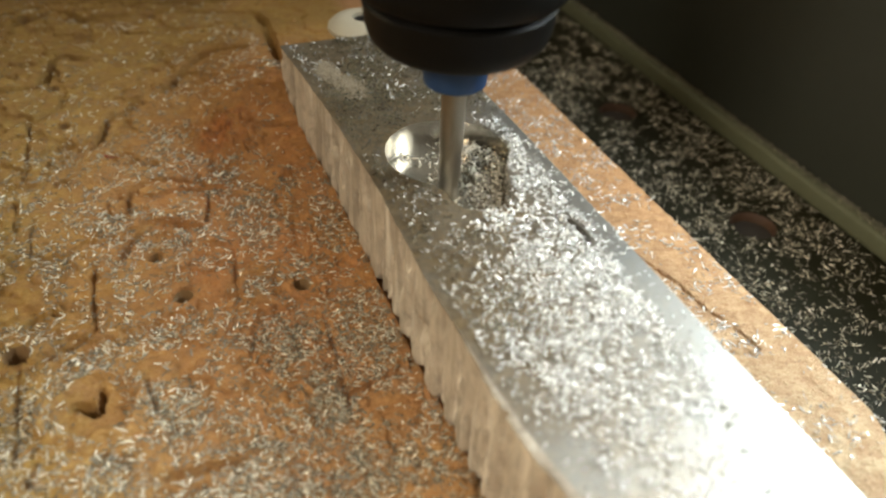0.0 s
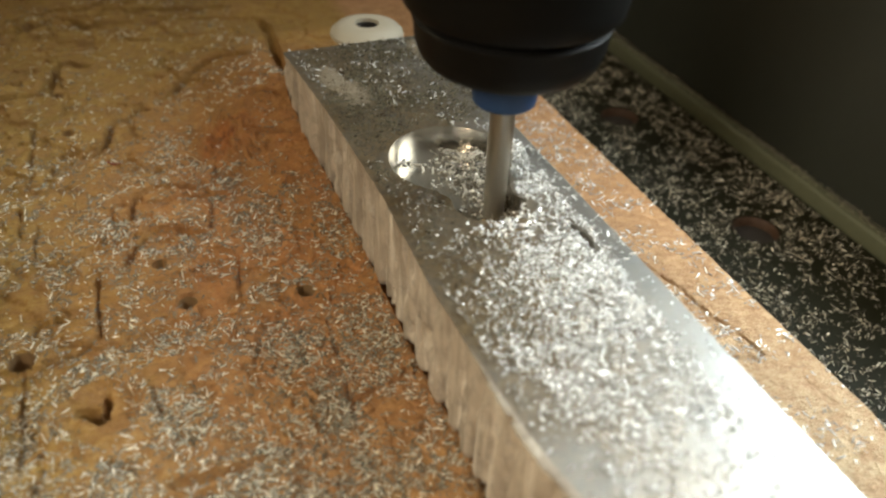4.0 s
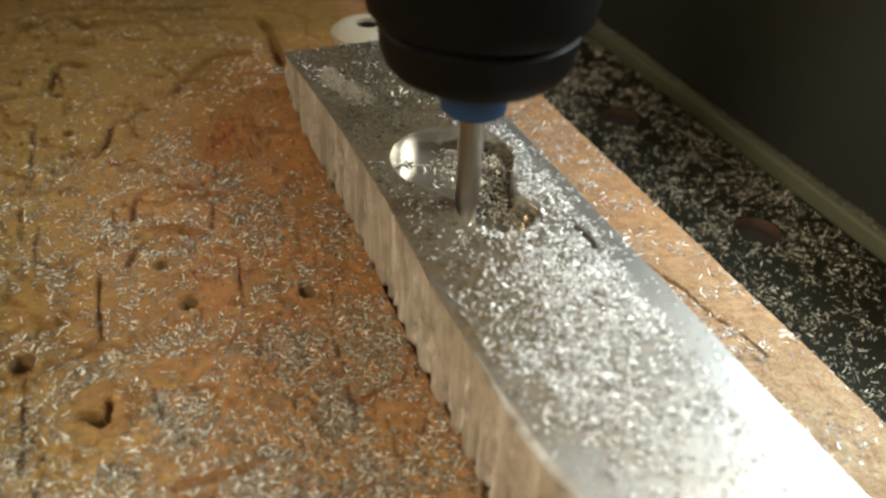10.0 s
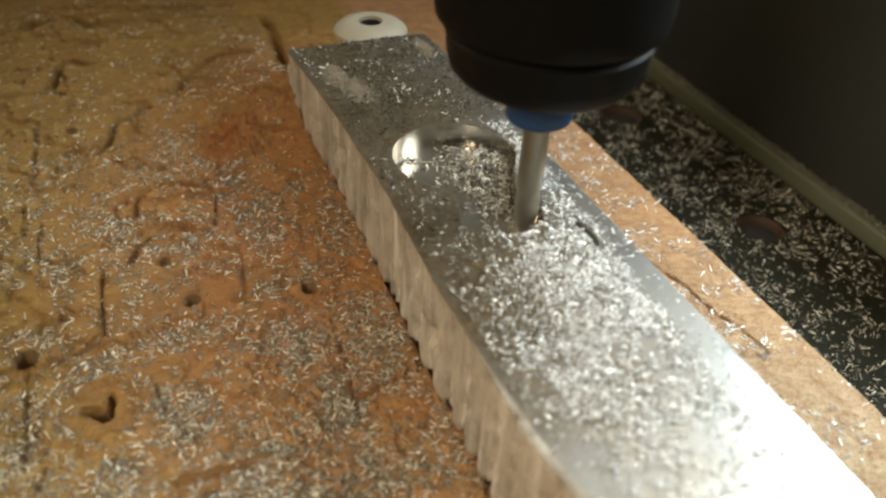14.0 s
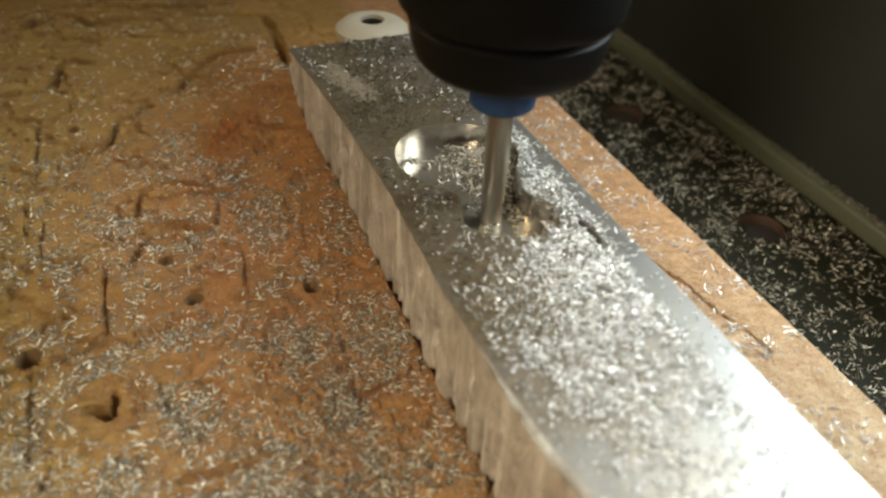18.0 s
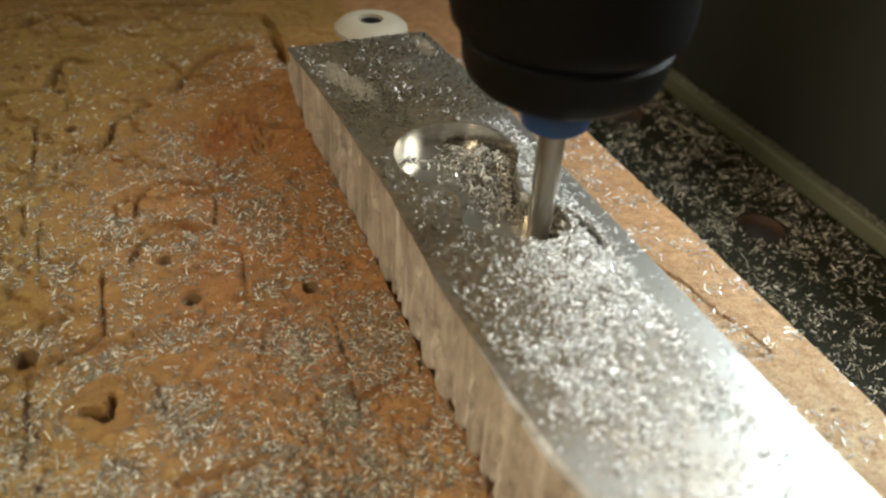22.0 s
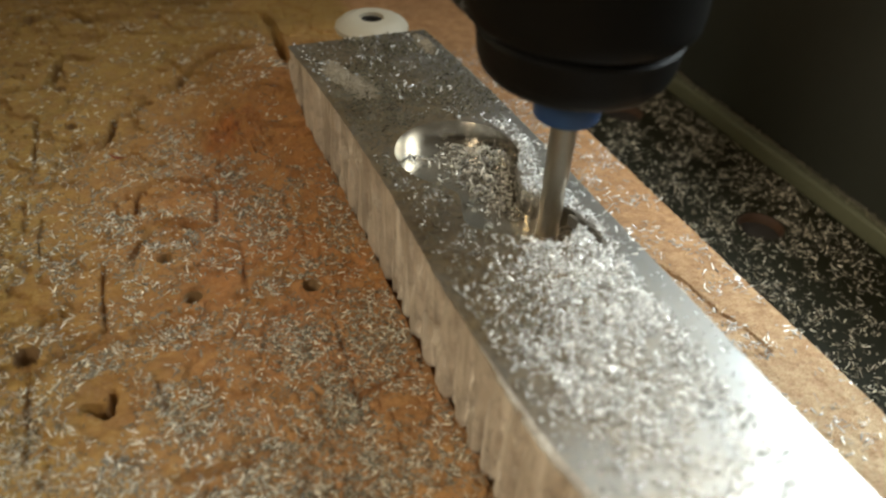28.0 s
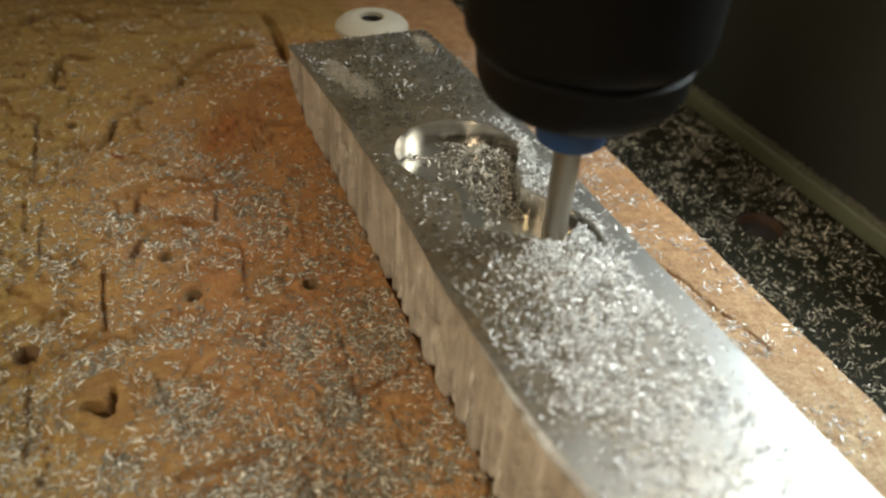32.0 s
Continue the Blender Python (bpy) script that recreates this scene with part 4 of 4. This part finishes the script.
def litter(name, n, area, seed, density, label, off=0.3, pile=0.5, **shape):
    """Flakes strewn over the bar's face, none over the pocket or the older cut."""
    x, y = scatter(n, *area, seed, density)
    ok = ~in_radii(x, y, FINAL + off) & (along(x, y, SLOT) > 0.65)
    x, y = x[ok], y[ok]
    lift = np.random.RandomState(seed).rand(len(x)) ** 2 * pile
    return tagged(chip_mesh(name, np.stack([x + sway(y), y], -1), TOP + lift, seed + 1, **shape), label, "metal chips", kind="stuff")


FACE = (-12.2, 12.2, -62, 50)
litter("chips_on_bar", 30000, FACE, 41, lambda x, y: bar_density(x, y) * (1 - 0.92 * fade(18 - y, 6)) * (1 - 0.85 * fade(np.hypot((x + 7.5) / 8.0, (y - 4) / 30) - 0.8, 0.5)), "loose bright aluminium milling flakes strewn on the bar", pile=0.8, long=(0.4, 0.95), wide=(0.12, 0.26), flat=0.5)
litter("fine_chips_on_bar", 44000, FACE, 141, lambda x, y: bar_density(x, y) * (1 - 0.96 * fade(14 - y, 6)) * (1 - 0.6 * fade(np.hypot((x + 8) / 7.0, (y - 2) / 28) - 0.8, 0.5)), "fine aluminium splinters between the flakes on the bar", pile=0.3, long=(0.25, 0.6), wide=(0.10, 0.22), flat=0.4)
litter("swarf_on_bar", 26000, FACE, 45, lambda x, y: fade(np.hypot((x + 6) / 9.0, (y - 10) / 34) - 0.7, 0.4) * np.clip(0.25 + 0.9 * wave(x, y, 46, 3.0) + 0.5 * wave(x, y, 47, 1.0), 0, 1),
       "dark fine swarf and grime dusted over the bar", off=0.2, pile=0.02, long=(0.10, 0.40), wide=(0.06, 0.16), material=GRIME_SHADE)
litter("dull_chips_on_bar", 15000, FACE, 241, lambda x, y: fade(np.hypot((x + 7) / 8.0, (y - 2) / 30) - 0.8, 0.5) * np.clip(0.34 + 1.0 * wave(x, y, 35, 2.6) + 0.5 * wave(x, y, 38, 0.9), 0, 1),
       "dull brownish aluminium flakes on the grimy part of the bar, shade in their colour", pile=0.15, long=(0.3, 0.85), wide=(0.10, 0.22), flat=0.3, material=SHADED_SWARF)
litter("swarf_at_bar_end", 12000, (-12.2, 12.2, 16, 50), 49, lambda x, y: np.clip(0.5 + 0.9 * wave(x, y, 31, 4.0), 0, 1) * fade(24 - y, 8) * (1 - 0.7 * fade(x + 7, 3)),
       "aluminium swarf on the far end of the bar, coloured dull for shade", pile=0.3, long=(0.3, 0.8), wide=(0.09, 0.2), flat=0.5, material=SHADED_SWARF)


def heap(x, y):
    """Height of the chip heap on the pocket's floor, against its far wall."""
    return 2.3 * fade(np.hypot((x - 4.6) / 4.4, (y - 10.5) / 7.0) - 0.25 + 0.4 * wave(x, y, 37, 2.5), 0.8)


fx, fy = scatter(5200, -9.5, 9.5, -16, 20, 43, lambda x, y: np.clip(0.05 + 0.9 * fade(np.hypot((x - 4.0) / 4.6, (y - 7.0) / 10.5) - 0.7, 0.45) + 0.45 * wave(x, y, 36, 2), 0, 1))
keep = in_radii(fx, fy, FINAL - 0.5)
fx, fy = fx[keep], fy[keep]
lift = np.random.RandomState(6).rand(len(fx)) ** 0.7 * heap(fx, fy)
tagged(chip_mesh("chips_in_pocket", np.stack([fx, fy], -1), FLOOR_Z + lift, 44, long=(0.6, 1.5), wide=(0.18, 0.36), flat=0.6, curl=0.6, material=SHADED_CHIPS), "aluminium chips heaped against the pocket's far wall", "metal chips", kind="stuff")

for k, (ob, t0, t1, r0, r1) in enumerate(steps):
    sx, sy = scatter(3300, -9.5, 9.5, -18, 6, 60 + k, bar_density)
    keep = in_radii(sx, sy, r1 - 0.1) & ~in_radii(sx, sy, r0 + 0.1)
    if keep.sum() > 3:
        tagged(chip_mesh("chip_litter", np.stack([sx[keep], sy[keep]], -1), np.full(keep.sum(), TOP), 80 + k, ob, long=(0.5, 1.2), wide=(0.18, 0.36)), kind="stuff")


def board_density(x, y):
    d = 0.30 + 0.22 * wave(x, y, 51, 9.0) + 0.30 * wave(x, y, 52, 2.2) - 0.0030 * np.clip(y - 0, 0, 90) + 0.25 * fade(np.hypot((x + 27) / 14, (y + 22) / 14) - 0.7, 0.5)
    d = d + 0.25 * blobs(x, y, HOLLOWS) - 0.6 * blobs(x, y, HIGHS) + 0.15 * fade(board_height(x, y) + 0.6, 0.3)
    return np.clip(d, 0.03, 1) * (x < -12.9)


gx, gy = scatter(60000, -68, -12.9, -44, 128, 53, board_density)
tagged(chip_mesh("chips_on_board", np.stack([gx, gy], -1), board_height(gx, gy) - 0.02 + 0.25 * np.random.RandomState(7).rand(len(gx)) * blobs(gx, gy, HOLLOWS), 54, long=(0.5, 1.3), wide=(0.12, 0.23), flat=0.25, material=WARM_CHIPS), "silvery aluminium chips scattered on the wasteboard", "metal chips", kind="stuff")
gx, gy = scatter(80000, -68, -12.9, -44, 60, 58, lambda x, y: np.clip(0.12 + 0.42 * blobs(x, y, HOLLOWS) * (1 - 0.5 * fade(12 - y, 10)) + 0.3 * wave(x, y, 52, 2.2) - 0.3 * blobs(x, y, HIGHS), 0, 1))
tagged(chip_mesh("swarf_in_hollows", np.stack([gx, gy], -1), board_height(gx, gy) - 0.03, 59, long=(0.3, 0.9), wide=(0.10, 0.2), material=SWARF, curl=0.2), "dull fine aluminium swarf filling hollows of the wasteboard", "metal chips", kind="stuff")
gx, gy = scatter(6400, 13.0, 38.5, -44, 75, 55, lambda x, y: np.clip(0.25 + 1.0 * wave(x, y, 56, 4) + 0.35 * fade(x - 15, 5) + 0.2 * fade(20 - y, 10), 0, 1))
tagged(chip_mesh("chips_on_board_edge", np.stack([gx, gy], -1), board_height(gx, gy) - 0.02, 57, long=(0.6, 1.4), wide=(0.12, 0.26), flat=0.4, curl=0.8), "few aluminium chips on the board beside the bar", "metal chips", kind="stuff")


flake = chip_mesh("metal_flake", [(-31.7, 78.0)], board_height(np.array([-31.7]), np.array([78.0])), 3, long=(1.6, 1.7), wide=(0.7, 0.75), flat=0.1)
tagged(flake, "single large bright aluminium flake on the wasteboard", "metal flake")
fibre = chip_mesh("red_fibre", [(-45.6, 50.3)], board_height(np.array([-45.6]), np.array([50.3])), 8, long=(2.2, 2.3), wide=(0.5, 0.55), flat=0.1, material=RED)
tagged(fibre, "small red paint sliver stuck to the wasteboard", "paint sliver")


def dust_pile(cx, cy, rx, ry, n, seed):
    rng = np.random.RandomState(seed)
    a, r = rng.uniform(0, 2 * math.pi, n), rng.rand(n) ** 0.9
    x, y = cx + rx * r * np.cos(a), cy + ry * r * np.sin(a)
    z = TOP + 0.35 * (1 - r) * rng.rand(n)
    return x, y, z


piles = [dust_pile(-9.6, 38.6, 2.0, 4.6, 1100, 1), dust_pile(-7.4, 32.5, 2.6, 4.6, 1100, 2), dust_pile(8.2, 44.5, 1.5, 4.6, 1200, 3)]
dx, dy, dz = (np.concatenate(k) for k in zip(*piles))
tagged(chip_mesh("wood_dust", np.stack([dx, dy], -1), dz, 4, long=(0.2, 0.5), material=DUST), "pale brown wood dust lying on the bar", "dust", kind="stuff")


def bed_density(x, y):
    return np.clip(0.36 + 0.6 * wave(x, y, 61, 6) + 0.9 * wave(x, y, 62, 1.8), 0.03, 1) * np.interp(y, (-48, 0, 40), (0.55, 0.75, 1.0)) * (np.hypot(x - 68.6, y - 13.4) > 4.9) * (np.hypot(x - 67.6, y - 61.8) > 4.9)


# the bed's dim light is carried by the duller colour of its swarf
for name, n, seed, mat, label in (("chips_on_bed", 17000, 63, WARM_CHIPS, "aluminium chips on the black bed"), ("swarf_on_bed", 34000, 163, SWARF, "dull aluminium swarf between the chips on the black bed")):
    gx, gy = scatter(n, 39.3, 84.1, -48, 140, seed, bed_density)
    tagged(chip_mesh(name, np.stack([gx, gy], -1), np.full(len(gx), BED * 1000), seed + 1, long=(0.4, 1.3), wide=(0.12, 0.26), flat=0.5, material=mat), label, "metal chips", kind="stuff")
gx, gy = scatter(6500, 84.9, 87.4, -30, 140, 65, lambda x, y: np.clip(0.1 + (x - 84.9) / 4, 0, 1))
tagged(chip_mesh("chips_on_strip", np.stack([gx, gy], -1), np.full(len(gx), BED * 1000 + 4.3), 66, long=(0.25, 0.8), wide=(0.05, 0.13), flat=0.7, material=SWARF), "fine dusty chips along the edge strip", "metal chips", kind="stuff")

# ---- the room that closes the place ----
for name, dims in (("floor", (-2.0, 2.0, -2.0, 2.0, -0.85, -0.80)), ("ceiling", (-2.0, 2.0, -2.0, 2.0, 1.7, 1.75)),
                   ("wall_north", (-2.05, 2.05, 2.0, 2.05, -0.85, 1.75)), ("wall_south", (-2.05, 2.05, -2.05, -2.0, -0.85, 1.75)),
                   ("wall_east", (2.0, 2.05, -2.0, 2.0, -0.85, 1.75)), ("wall_west", (-2.05, -2.0, -2.0, 2.0, -0.85, 1.75))):
    ob = part(name, box(*dims), FLOORING if name == "floor" else PLASTER, None, smooth=False)
    tagged(ob, "plain dim workshop " + name.split("_")[0], name.split("_")[0], kind="structure")
table = part("workbench", box(-0.5, 0.4, -0.5, 0.6, -0.09, BED - 0.0182, 0.002), WOOD, None)
tagged(table, "brown wooden workbench under the machine", "workbench")
for sx in (-0.46, 0.36):
    for sy in (-0.46, 0.56):
        part("leg", box(sx - 0.03, sx + 0.03, sy - 0.03, sy + 0.03, -0.80, -0.0905, 0.002), WOOD, table)


# ---- what moves ----
def motions():
    walk(spindle, [(t, pose(x * MM, y * MM, CUT * MM)) for t, x, y in SPINDLE_ROWS])
    down = -(TOP - FLOOR_Z + 0.9) * MM
    # chips and stock ahead of the cutter are swept down over the seconds before it comes
    ahead = 9.0
    for ob, t0, t1, r0, r1 in steps:
        begin, end = t0 - ahead, t0 + 0.2
        rows = [(0.0, pose(0, 0, down * max(0.0, -begin) / (ahead + 0.2)))]
        if begin > 0.05:
            rows.append((begin, pose(0, 0, 0)))
        walk(ob, rows + [(end, pose(0, 0, down)), (max(32.0, end + 0.1), pose(0, 0, down))])
    walk(bit, [(k / 30, pose(0, 0, 0, rz=75 * k)) for k in range(961)])


motions()
